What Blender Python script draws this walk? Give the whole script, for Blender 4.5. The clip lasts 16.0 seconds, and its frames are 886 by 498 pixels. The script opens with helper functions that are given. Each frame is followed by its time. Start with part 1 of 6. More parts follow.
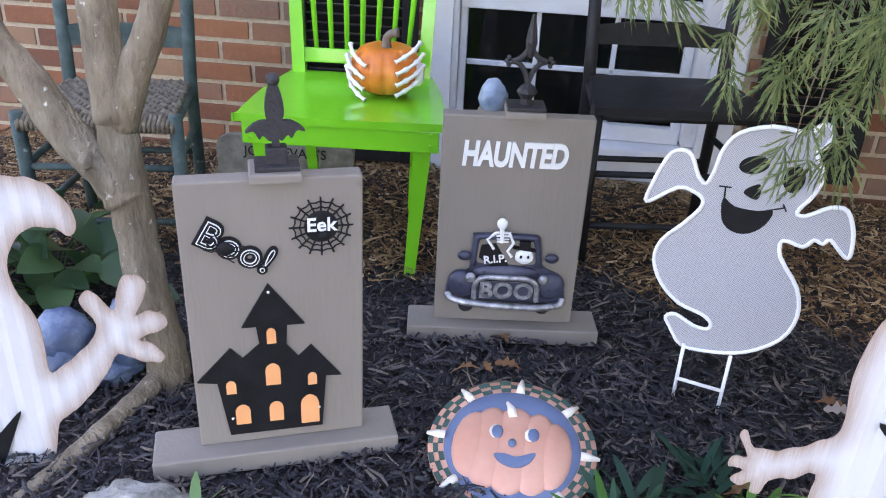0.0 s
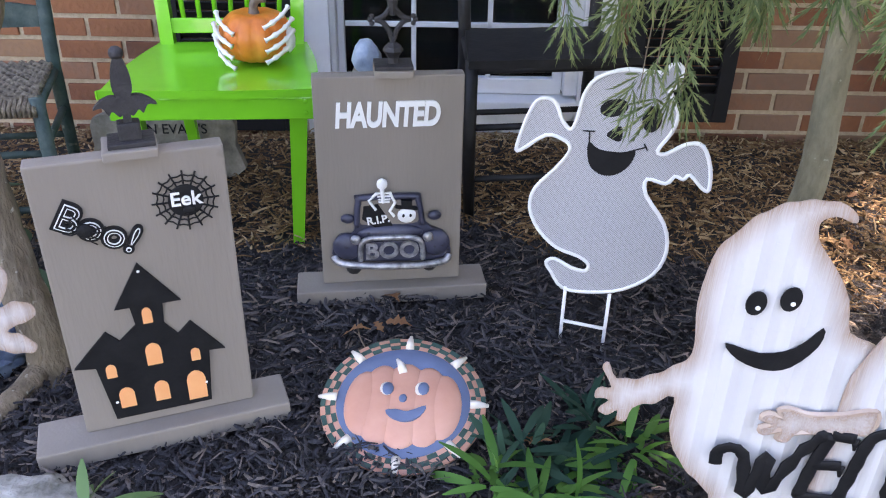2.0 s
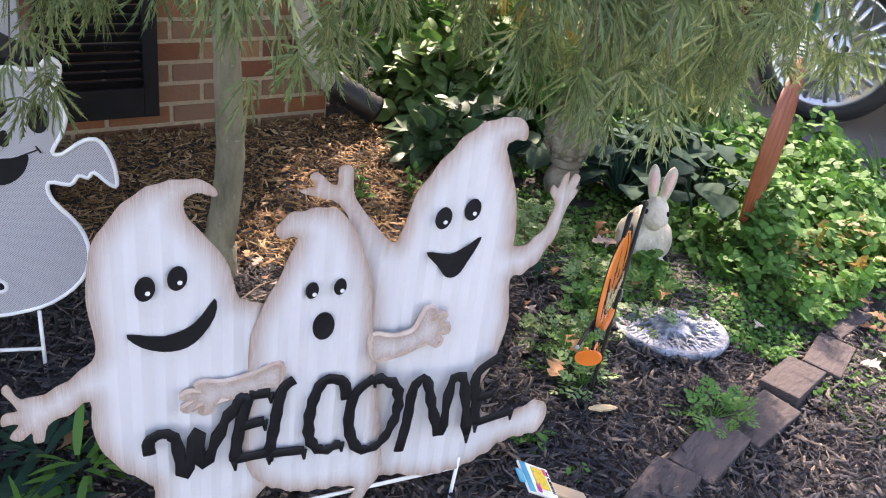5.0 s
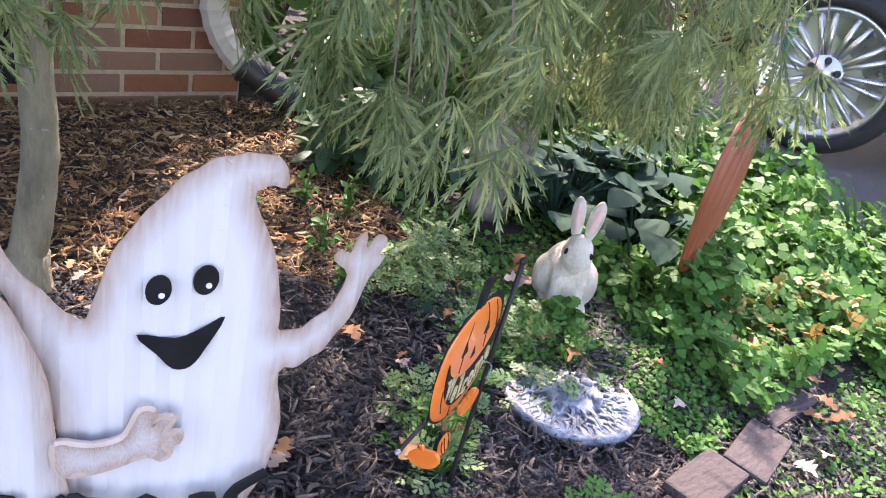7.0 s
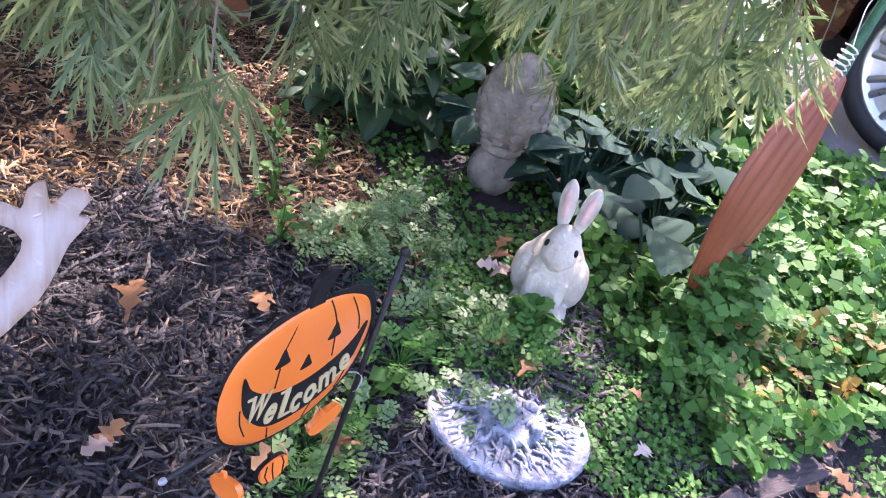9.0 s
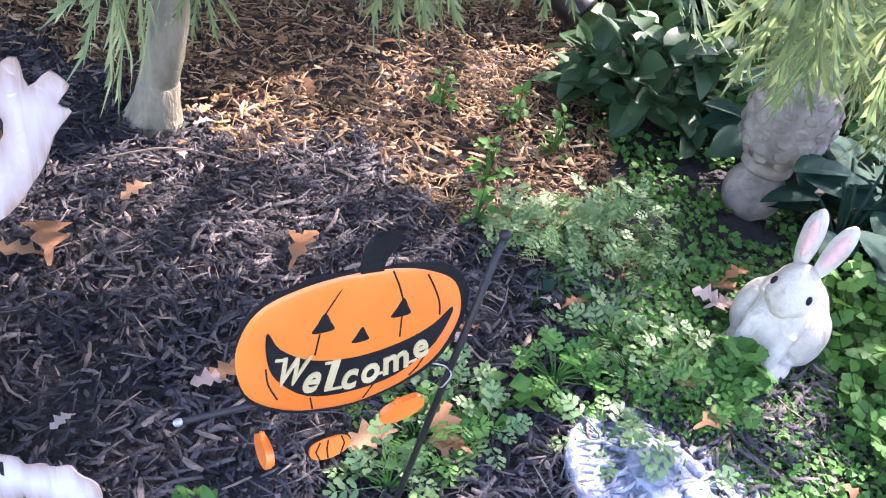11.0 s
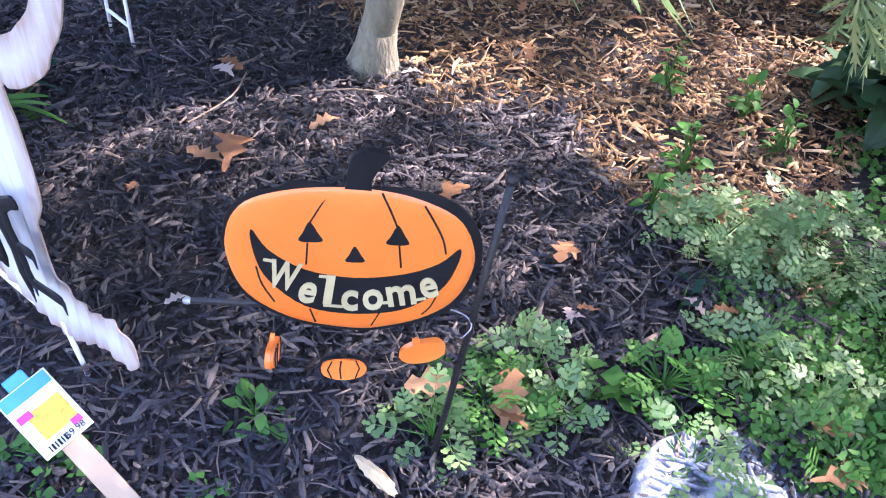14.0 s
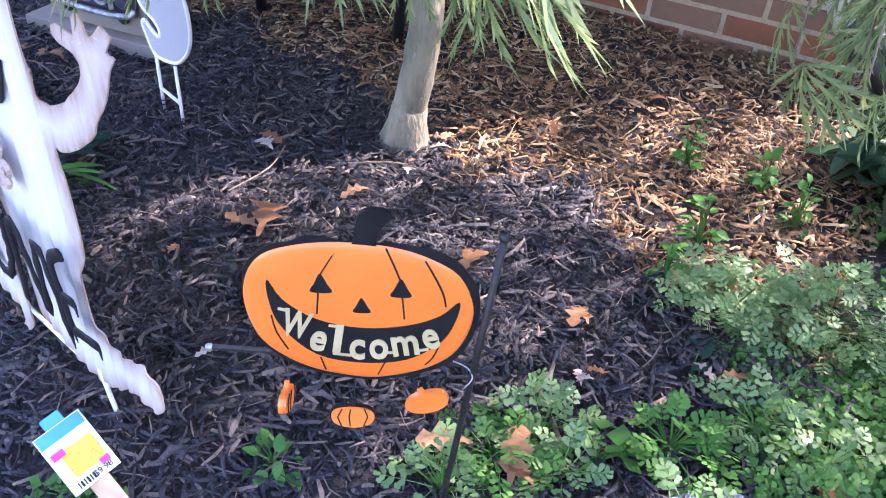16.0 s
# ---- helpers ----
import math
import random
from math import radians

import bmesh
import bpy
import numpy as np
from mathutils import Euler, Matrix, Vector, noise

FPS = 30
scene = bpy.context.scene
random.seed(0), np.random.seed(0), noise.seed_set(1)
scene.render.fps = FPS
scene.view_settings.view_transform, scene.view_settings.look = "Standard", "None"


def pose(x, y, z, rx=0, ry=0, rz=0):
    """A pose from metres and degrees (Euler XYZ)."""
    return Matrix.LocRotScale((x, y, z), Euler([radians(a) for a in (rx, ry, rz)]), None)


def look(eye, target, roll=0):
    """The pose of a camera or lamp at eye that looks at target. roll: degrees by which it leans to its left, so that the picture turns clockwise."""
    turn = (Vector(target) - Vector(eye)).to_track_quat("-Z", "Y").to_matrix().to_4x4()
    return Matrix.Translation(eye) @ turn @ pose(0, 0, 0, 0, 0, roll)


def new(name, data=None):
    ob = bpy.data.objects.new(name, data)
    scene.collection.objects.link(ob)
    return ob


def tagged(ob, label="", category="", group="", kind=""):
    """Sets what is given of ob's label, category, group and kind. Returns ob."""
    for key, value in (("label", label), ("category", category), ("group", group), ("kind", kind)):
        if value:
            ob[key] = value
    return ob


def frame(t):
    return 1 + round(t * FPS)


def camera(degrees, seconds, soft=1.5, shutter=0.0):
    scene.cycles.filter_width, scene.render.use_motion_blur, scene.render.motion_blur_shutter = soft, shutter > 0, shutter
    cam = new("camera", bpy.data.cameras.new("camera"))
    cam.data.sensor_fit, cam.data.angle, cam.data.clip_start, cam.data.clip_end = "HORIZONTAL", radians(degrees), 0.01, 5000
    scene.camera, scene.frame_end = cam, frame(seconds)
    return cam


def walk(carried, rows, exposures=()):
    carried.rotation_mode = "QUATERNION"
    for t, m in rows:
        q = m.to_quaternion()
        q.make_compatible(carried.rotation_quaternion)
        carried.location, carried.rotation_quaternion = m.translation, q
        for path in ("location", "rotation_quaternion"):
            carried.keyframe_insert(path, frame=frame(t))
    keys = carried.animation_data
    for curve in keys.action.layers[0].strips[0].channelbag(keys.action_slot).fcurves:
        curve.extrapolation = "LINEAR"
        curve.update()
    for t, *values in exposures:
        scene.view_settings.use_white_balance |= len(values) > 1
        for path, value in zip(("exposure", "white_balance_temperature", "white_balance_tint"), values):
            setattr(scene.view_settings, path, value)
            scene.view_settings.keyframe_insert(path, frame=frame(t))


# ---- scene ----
cam = camera(56.5, 16.0, 1.1)
PATH = [
    (0, (0.271, -0.379, 1.073), (0.101, 1.389, 0.153), 2.9),
    (0.5, (0.279, -0.385, 1.064), (0.134, 1.361, 0.099), 2.4),
    (1, (0.286, -0.38, 1.057), (0.173, 1.351, 0.062), 2.1),
    (1.5, (0.298, -0.384, 1.07), (0.206, 1.346, 0.071), 1.7),
    (2, (0.354, -0.388, 1.074), (0.38, 1.349, 0.083), 1.2),
    (2.5, (0.407, -0.371, 1.079), (0.795, 1.336, 0.111), 1.4),
    (3, (0.431, -0.378, 1.08), (1.097, 1.249, 0.126), 2.9),
    (3.5, (0.438, -0.392, 1.073), (1.239, 1.179, 0.13), 4.1),
    (4, (0.453, -0.412, 1.07), (1.353, 1.111, 0.137), 4.5),
    (4.5, (0.482, -0.435, 1.074), (1.514, 1.009, 0.153), 6.3),
    (4.7, (0.485, -0.444, 1.078), (1.563, 0.97, 0.163), 6.8),
    (6.8, (0.898, -0.312, 1.06), (2.004, 1.06, 0.113), 13.1),
    (7, (0.952, -0.282, 1.053), (2.06, 1.087, 0.106), 13.4),
    (7.5, (1.054, -0.245, 1.046), (2.155, 1.103, 0.062), 14.4),
    (8, (1.2, -0.229, 1.039), (2.269, 1.134, 0.04), 16.9),
    (8.5, (1.29, -0.231, 1.028), (2.239, 1.171, -0.038), 17.7),
    (9, (1.37, -0.177, 0.989), (2.273, 1.243, -0.092), 18.4),
    (9.5, (1.482, -0.134, 0.963), (2.305, 1.323, -0.132), 19.2),
    (10, (1.522, -0.106, 0.947), (2.175, 1.38, -0.222), 17.8),
    (10.2, (1.546, -0.115, 0.933), (2.076, 1.412, -0.244), 16.6),
    (12.3, (1.756, -0.118, 0.925), (1.774, 1.425, -0.347), 14.0),
    (12.5, (1.773, -0.093, 0.914), (1.781, 1.45, -0.358), 13.9),
    (13, (1.817, -0.039, 0.898), (1.694, 1.482, -0.395), 13.3),
    (13.5, (1.86, -0.025, 0.886), (1.478, 1.418, -0.446), 8.0),
    (14, (1.947, -0.049, 0.903), (1.376, 1.315, -0.444), 6.4),
    (14.5, (1.992, -0.082, 0.914), (1.321, 1.258, -0.412), 5.3),
    (15, (1.994, -0.086, 0.91), (1.3, 1.26, -0.397), 5.3),
    (15.5, (2.006, -0.083, 0.92), (1.284, 1.293, -0.339), 5.1),
    (16, (2.018, -0.084, 0.93), (1.279, 1.327, -0.28), 4.2),
]
walk(cam, [(t, look(eye, target, roll)) for t, eye, target, roll in PATH], [(0.0, 3.15, 7600, 29), (1.5, 3.15, 7600, 29), (2.5, 2.85, 7600, 29), (4.0, 2.64, 7700, 28), (7.0, 2.93, 7000, 32), (9.0, 3.02, 6350, 41), (9.5, 3.42, 6400, 40), (10.0, 3.5, 6400, 36), (12.5, 3.45, 6100, 34), (16.0, 3.4, 6050, 36)])


# ---------------- world, sun, exposure ----------------
SUN_AZ, SUN_EL = radians(40), radians(47)          # from +y towards +x
world = bpy.data.worlds.new("world")
scene.world = world
world.use_nodes = True
nt = world.node_tree
sky = nt.nodes.new("ShaderNodeTexSky")
sky.sky_type, sky.sun_disc = "NISHITA", False
sky.sun_elevation, sky.sun_rotation = SUN_EL, SUN_AZ
bg = nt.nodes["Background"]
bg.inputs["Strength"].default_value = 0.15
nt.links.new(sky.outputs[0], bg.inputs["Color"])
sun = new("sun", bpy.data.lights.new("sun", "SUN"))
sun.data.energy, sun.data.angle, sun.data.color = 2.6, radians(0.6), (1.0, 0.93, 0.82)
to_sun = Vector((math.sin(SUN_AZ) * math.cos(SUN_EL), math.cos(SUN_AZ) * math.cos(SUN_EL), math.sin(SUN_EL)))
sun.matrix_world = look(to_sun * 20, (0, 0, 0))


# ---------------- helpers ----------------
def part(name, bm, mat, parent=None, label="", smooth=False, m=None):
    """Links a bmesh as one mesh object under a thing or a part."""
    me = bpy.data.meshes.new(name)
    bmesh.ops.recalc_face_normals(bm, faces=bm.faces)
    bm.to_mesh(me)
    bm.free()
    if smooth:
        me.shade_smooth()
    me.materials.append(mat)
    ob = new(name, me)
    if parent is not None:
        ob.parent = parent
    if m is not None:
        ob.matrix_basis = m
    return tagged(ob, label)


def thing(name, label, category, m=None, group=""):
    ob = new(name)
    ob.empty_display_size = 0.1
    if m is not None:
        ob.matrix_basis = m
    return tagged(ob, label, category, group)


def box(bm, size, at=(0, 0, 0), m=None, bevel=0.0):
    g = bmesh.ops.create_cube(bm, size=1.0)
    vs = g["verts"]
    bmesh.ops.scale(bm, vec=size, verts=vs)
    if bevel:
        es = list({e for v in vs for e in v.link_edges})
        r = bmesh.ops.bevel(bm, geom=es, offset=bevel, segments=2, affect="EDGES", profile=0.6)
        vs = list({v for f in r["faces"] for v in f.verts} | {v for v in vs if v.is_valid})
    t = Matrix.Translation(at)
    bmesh.ops.transform(bm, matrix=t if m is None else t @ m, verts=vs)
    return bm


def boxed(size, at=(0, 0, 0), m=None, bevel=0.0):
    return box(bmesh.new(), size, at, m, bevel)


def tube(bm, pts, radii, seg=10, caps=True):
    """A round bar along a line of points."""
    pts = [Vector(p) for p in pts]
    if not isinstance(radii, (list, tuple)):
        radii = [radii] * len(pts)
    rings, side = [], None
    for i, p in enumerate(pts):
        d = (pts[min(i + 1, len(pts) - 1)] - pts[max(i - 1, 0)]).normalized()
        if side is None:
            side = d.orthogonal().normalized()
        side = (side - d * side.dot(d)).normalized()
        up = d.cross(side)
        rings.append([bm.verts.new(p + radii[i] * (math.cos(a) * side + math.sin(a) * up)) for a in [2 * math.pi * k / seg for k in range(seg)]])
    for a, b in zip(rings, rings[1:]):
        for k in range(seg):
            bm.faces.new((a[k], a[(k + 1) % seg], b[(k + 1) % seg], b[k]))
    if caps:
        bm.faces.new(rings[0][::-1])
        bm.faces.new(rings[-1])
    return bm


def tubed(pts, radii, seg=10):
    return tube(bmesh.new(), pts, radii, seg)


def lathe(bm, profile, seg=24, m=None):
    """A turned solid: (radius, height) pairs from the bottom to the top."""
    rings = []
    for r, z in profile:
        ring = []
        for k in range(seg):
            a = 2 * math.pi * k / seg
            v = Vector((max(r, 1e-4) * math.cos(a), max(r, 1e-4) * math.sin(a), z))
            ring.append(bm.verts.new(m @ v if m is not None else v))
        rings.append(ring)
    for a, b in zip(rings, rings[1:]):
        for k in range(seg):
            bm.faces.new((a[k], a[(k + 1) % seg], b[(k + 1) % seg], b[k]))
    bm.faces.new(rings[0][::-1])
    bm.faces.new(rings[-1])
    return bm


def catmull(pts, n=4, closed=True):
    """A smooth line through 2D or 3D points."""
    pts = [Vector(p) for p in pts]
    out, k = [], len(pts)
    for i in range(k if closed else k - 1):
        if closed:
            p0, p1, p2, p3 = pts[i - 1], pts[i], pts[(i + 1) % k], pts[(i + 2) % k]
        else:
            p0, p1, p2, p3 = pts[max(i - 1, 0)], pts[i], pts[i + 1], pts[min(i + 2, k - 1)]
        for j in range(n):
            t = j / n
            out.append(0.5 * ((2 * p1) + (p2 - p0) * t + (2 * p0 - 5 * p1 + 4 * p2 - p3) * t * t + (3 * p1 - p0 - 3 * p2 + p3) * t ** 3))
    if not closed:
        out.append(pts[-1])
    return out


def slab(bm, outline, back, front, ribs=0.0, rib_depth=0.0):
    """A cut-out plate: a 2D outline (u, v) in the xz plane, y from back to front (front is the smaller y). ribs: the pitch of its corrugation."""
    vs = [bm.verts.new((p[0], 0, p[1])) for p in outline]
    es = [bm.edges.new((vs[i - 1], vs[i])) for i in range(len(vs))]
    bmesh.ops.triangle_fill(bm, use_beauty=True, use_dissolve=False, edges=es, normal=(0, -1, 0))
    faces = [f for f in bm.faces if any(v in f.verts for v in vs)]
    if ribs:
        u0, u1 = min(p[0] for p in outline), max(p[0] for p in outline)
        n = int((u1 - u0) / (ribs / 4))
        for i in range(1, n):
            bmesh.ops.bisect_plane(bm, geom=bm.verts[:] + bm.edges[:] + bm.faces[:], plane_co=(u0 + (u1 - u0) * i / n, 0, 0), plane_no=(1, 0, 0))
        v0, v1 = min(p[1] for p in outline), max(p[1] for p in outline)
        n = int((v1 - v0) / .009)
        for i in range(1, n):
            bmesh.ops.bisect_plane(bm, geom=bm.verts[:] + bm.edges[:] + bm.faces[:], plane_co=(0, 0, v0 + (v1 - v0) * i / n), plane_no=(0, 0, 1))
    faces = bm.faces[:]
    r = bmesh.ops.extrude_face_region(bm, geom=faces)
    top = [g for g in r["geom"] if isinstance(g, bmesh.types.BMVert)]
    tops = set(top)
    for v in bm.verts:
        wave = rib_depth * math.sin(2 * math.pi * v.co.x / ribs) if ribs else 0.0
        v.co.y = (front if v in tops else back) + wave
    return bm


def slabbed(outline, back, front, ribs=0.0, rib_depth=0.0):
    return slab(bmesh.new(), outline, back, front, ribs, rib_depth)


def blob(bm, at, size, m=None, sub=3, rough=0.0, freq=8.0, seed=0.0):
    """A rounded lump with an uneven skin."""
    vs = bmesh.ops.create_icosphere(bm, subdivisions=sub, radius=1.0)["verts"]
    for v in vs:
        n = noise.noise(v.co * freq * 0.3 + Vector((seed, 3.1, 1.7))) * rough
        v.co = Vector((v.co.x * size[0], v.co.y * size[1], v.co.z * size[2])) * (1 + n)
    t = Matrix.Translation(at)
    bmesh.ops.transform(bm, matrix=t if m is None else t @ m, verts=vs)
    return bm


def blobbed(at, size, m=None, sub=3, rough=0.0, freq=8.0, seed=0.0):
    return blob(bmesh.new(), at, size, m, sub, rough, freq, seed)


def text_bm(text, size, depth, m=None, spacing=1.0, bold=0.0, slant=0.0):
    """Raised lettering in the built-in font, upright in the xz plane, facing -y, centred."""
    cu = bpy.data.curves.new("lettering", "FONT")
    cu.body, cu.size, cu.extrude, cu.align_x, cu.align_y, cu.space_character = text, size, depth / 2, "CENTER", "CENTER", spacing
    cu.resolution_u, cu.offset, cu.shear = 4, bold, slant
    ob = bpy.data.objects.new("lettering", cu)
    scene.collection.objects.link(ob)
    dg = bpy.context.evaluated_depsgraph_get()
    me = bpy.data.meshes.new_from_object(ob.evaluated_get(dg))
    bm = bmesh.new()
    bm.from_mesh(me)
    bpy.data.objects.remove(ob)
    bpy.data.curves.remove(cu)
    bpy.data.meshes.remove(me)
    r = pose(0, 0, 0, 90, 0, 0)
    bmesh.ops.transform(bm, matrix=r if m is None else m @ r, verts=bm.verts)
    return bm


# ---------------- materials ----------------
def material(name, stops, rough=0.6, metal=0.0, scale=20.0, bump=0.15, detail=6.0, fine=None, spec=0.5, per="", translucent=0.0, coat=0.0, squash=(1, 1, 1), mix_random=0.6, stains=None, bump_dist=0.01):
    """A procedural surface. stops: colours from dark to light along a noise; per 'object' or 'island' shifts each piece along them."""
    mt = bpy.data.materials.new(name)
    mt.use_nodes = True
    n, l = mt.node_tree.nodes, mt.node_tree.links
    bs = n["Principled BSDF"]
    tc = n.new("ShaderNodeTexCoord")
    mp = n.new("ShaderNodeMapping")
    mp.inputs["Scale"].default_value = squash
    l.new(tc.outputs["Object"], mp.inputs["Vector"])
    nz = n.new("ShaderNodeTexNoise")
    nz.inputs["Scale"].default_value, nz.inputs["Detail"].default_value, nz.inputs["Roughness"].default_value = scale, detail, 0.6
    l.new(mp.outputs[0], nz.inputs["Vector"])
    ramp = n.new("ShaderNodeValToRGB")
    el = ramp.color_ramp.elements
    k = len(stops)
    while len(el) < k:
        el.new(0.5)
    for i, c in enumerate(stops):
        el[i].position = i / max(k - 1, 1) if per else 0.3 + 0.4 * i / max(k - 1, 1)
        el[i].color = (*c, 1)
    fac = nz.outputs["Fac"]
    if per:
        src = n.new("ShaderNodeObjectInfo").outputs["Random"] if per == "object" else n.new("ShaderNodeNewGeometry").outputs["Random Per Island"]
        mx = n.new("ShaderNodeMix")
        mx.inputs["Factor"].default_value = mix_random
        l.new(fac, mx.inputs["A"])
        l.new(src, mx.inputs["B"])
        fac = mx.outputs["Result"]
    l.new(fac, ramp.inputs["Fac"])
    col = ramp.outputs["Color"]
    if stains:
        sn = n.new("ShaderNodeTexNoise")
        sn.inputs["Scale"].default_value, sn.inputs["Detail"].default_value = stains[0], 4
        l.new(tc.outputs["Object"], sn.inputs["Vector"])
        sr = n.new("ShaderNodeValToRGB")
        sr.color_ramp.elements[0].position, sr.color_ramp.elements[1].position = stains[1], stains[1] + 0.12
        l.new(sn.outputs["Fac"], sr.inputs["Fac"])
        cm = n.new("ShaderNodeMix")
        cm.data_type = "RGBA"
        l.new(sr.outputs["Color"], cm.inputs["Factor"])
        l.new(col, cm.inputs["A"])
        cm.inputs["B"].default_value = (*stains[2], 1)
        col = cm.outputs["Result"]
    l.new(col, bs.inputs["Base Color"])
    rr = n.new("ShaderNodeMapRange")
    rr.inputs["To Min"].default_value, rr.inputs["To Max"].default_value = max(rough - 0.12, 0.03), min(rough + 0.12, 1)
    l.new(nz.outputs["Fac"], rr.inputs["Value"])
    l.new(rr.outputs[0], bs.inputs["Roughness"])
    bs.inputs["Metallic"].default_value, bs.inputs["Specular IOR Level"].default_value = metal, spec
    bs.inputs["Coat Weight"].default_value = coat
    if bump:
        fz = n.new("ShaderNodeTexNoise")
        fz.inputs["Scale"].default_value, fz.inputs["Detail"].default_value = fine or scale * 4, 5
        l.new(mp.outputs[0], fz.inputs["Vector"])
        bp = n.new("ShaderNodeBump")
        bp.inputs["Strength"].default_value, bp.inputs["Distance"].default_value = bump, bump_dist
        l.new(fz.outputs["Fac"], bp.inputs["Height"])
        l.new(bp.outputs[0], bs.inputs["Normal"])
    if translucent:
        tr = n.new("ShaderNodeBsdfTranslucent")
        l.new(col, tr.inputs["Color"])
        ms = n.new("ShaderNodeMixShader")
        ms.inputs["Fac"].default_value = translucent
        l.new(bs.outputs[0], ms.inputs[1])
        l.new(tr.outputs[0], ms.inputs[2])
        l.new(ms.outputs[0], n["Material Output"].inputs["Surface"])
    return mt


M_BRICK = material("brick", [(.09, .05, .038), (.19, .07, .036), (.30, .115, .05), (.215, .125, .085), (.27, .15, .085), (.40, .205, .095)], .85, scale=30, bump=.5, per="object", mix_random=.75, fine=60)
M_BRICKJ = material("brick_joined", [(.09, .05, .038), (.19, .07, .036), (.30, .115, .05), (.215, .125, .085), (.27, .15, .085), (.40, .205, .095)], .85, scale=30, bump=.5, per="island", mix_random=.75, fine=60)
M_MORTAR = material("mortar", [(.40, .31, .21), (.53, .43, .31)], .95, scale=60, bump=.5)
M_TRIM = material("painted_trim", [(.62, .63, .66), (.74, .75, .77)], .45, scale=6, bump=.04, stains=(9, .68, (.5, .5, .5)))
M_SHUTTER = material("black_shutter", [(.008, .008, .009), (.016, .016, .018)], .65, scale=12, bump=.08, spec=.22)
# Near-black that stands in for the unlit room behind the window.
M_DARK = material("unlit_room_black", [(.01, .01, .012), (.02, .02, .022)], .9, scale=3, bump=0)
M_BOARD = material("taupe_paint", [(.205, .175, .145), (.25, .215, .18)], .62, scale=5, bump=.12, fine=140, squash=(1, 1, .15), stains=(16, .72, (.17, .14, .115)))
M_GREEN = material("lime_paint", [(.115, .52, .018), (.155, .62, .028)], .22, scale=4, bump=.03, coat=.5, fine=30, stains=(45, .74, (.10, .45, .02)))
M_BLACK = material("black_paint", [(.008, .008, .009), (.018, .018, .02)], .5, scale=25, bump=.1, spec=.3)
M_TEAL = material("weathered_teal", [(.012, .03, .03), (.03, .06, .056), (.07, .10, .09)], .7, scale=18, bump=.4, stains=(30, .66, (.3, .3, .26)))
M_RUSH = material("woven_rush", [(.05, .04, .03), (.16, .13, .09), (.26, .22, .16)], .85, scale=60, bump=.6)
M_BARK = material("pale_bark", [(.12, .09, .058), (.215, .17, .115), (.31, .26, .185)], .85, scale=26, bump=.9, squash=(1, 1, .35), stains=(60, .66, (.62, .6, .5)), bump_dist=.012)
M_BARK2 = material("grey_green_bark", [(.13, .12, .08), (.23, .205, .135), (.32, .285, .195)], .85, scale=26, bump=.7, squash=(1, 1, .4), stains=(70, .68, (.48, .48, .38)), bump_dist=.012)
M_SOIL = material("soil", [(.014, .012, .012), (.035, .03, .03)], .95, scale=40, bump=.8)
M_MULCHD = material("dark_mulch", [(.007, .007, .009), (.014, .0135, .017), (.024, .023, .028), (.042, .039, .043), (.075, .066, .064), (.19, .145, .11)], .75, scale=60, bump=.5, per="island", mix_random=.97, fine=200)
M_MULCHB = material("brown_mulch", [(.06, .03, .011), (.13, .068, .026), (.215, .12, .046), (.31, .19, .085), (.5, .36, .2)], .8, scale=60, bump=.5, per="island", mix_random=.95, fine=200)
M_GRUST = material("sepia_edge", [(.36, .25, .18), (.55, .44, .37)], .5, scale=14, bump=.05)
M_INK = material("matte_black", [(.006, .006, .007), (.013, .013, .014)], .6, scale=30, bump=.1, spec=.2)
M_WHITE = material("white_paint", [(.72, .72, .70), (.83, .83, .81)], .45, scale=14, bump=.06)
M_ORANGE = material("orange_enamel", [(.80, .17, .02), (.9, .235, .04)], .35, scale=5, bump=.06, coat=.3)
M_PUMPKIN = material("pumpkin_skin", [(.55, .12, .015), (.72, .2, .025), (.8, .3, .05)], .4, scale=8, bump=.1)
M_STEM = material("pumpkin_stem", [(.10, .08, .06), (.22, .18, .14)], .8, scale=30, bump=.4)
M_LIT = material("light_orange_paint", [(.80, .32, .12), (.86, .40, .17)], .6, scale=9, bump=.03)
M_IRON = material("cast_iron", [(.02, .02, .022), (.045, .042, .045)], .6, .3, scale=40, bump=.3)
M_NAVY = material("navy_tin", [(.03, .032, .055), (.065, .07, .11)], .4, .2, scale=18, bump=.15, stains=(50, .62, (.015, .015, .02)))
M_SILVER = material("silver_tin", [(.12, .12, .13), (.6, .6, .62)], .35, .6, scale=45, bump=.2)
M_PLATEO = material("peach_ceramic", [(.60, .27, .18), (.72, .37, .26)], .45, scale=8, bump=.1)
M_PLATEB = material("slate_blue_ceramic", [(.09, .13, .22), (.14, .19, .30)], .5, scale=9, bump=.1)
M_PLATEG = material("dark_green_ceramic", [(.02, .06, .05), (.035, .09, .07)], .5, scale=20, bump=.1)
M_CREAM = material("cream_ceramic", [(.66, .58, .48), (.78, .72, .62)], .5, scale=20, bump=.1)
M_BUNNY = material("weathered_white_concrete", [(.34, .30, .22), (.5, .46, .375), (.6, .565, .49)], .8, scale=16, bump=.45, fine=90, stains=(30, .66, (.36, .33, .2)))
M_PINK = material("pink_ear", [(.62, .36, .32), (.72, .5, .45)], .8, scale=30, bump=.3)
M_STONE = material("grey_stone", [(.10, .092, .075), (.20, .184, .15), (.31, .288, .24)], .9, scale=14, bump=.7, fine=50, stains=(22, .66, (.1, .11, .07)))
M_ROCK = material("pale_rock", [(.13, .125, .10), (.27, .26, .225), (.44, .425, .385)], .9, scale=16, bump=.8)
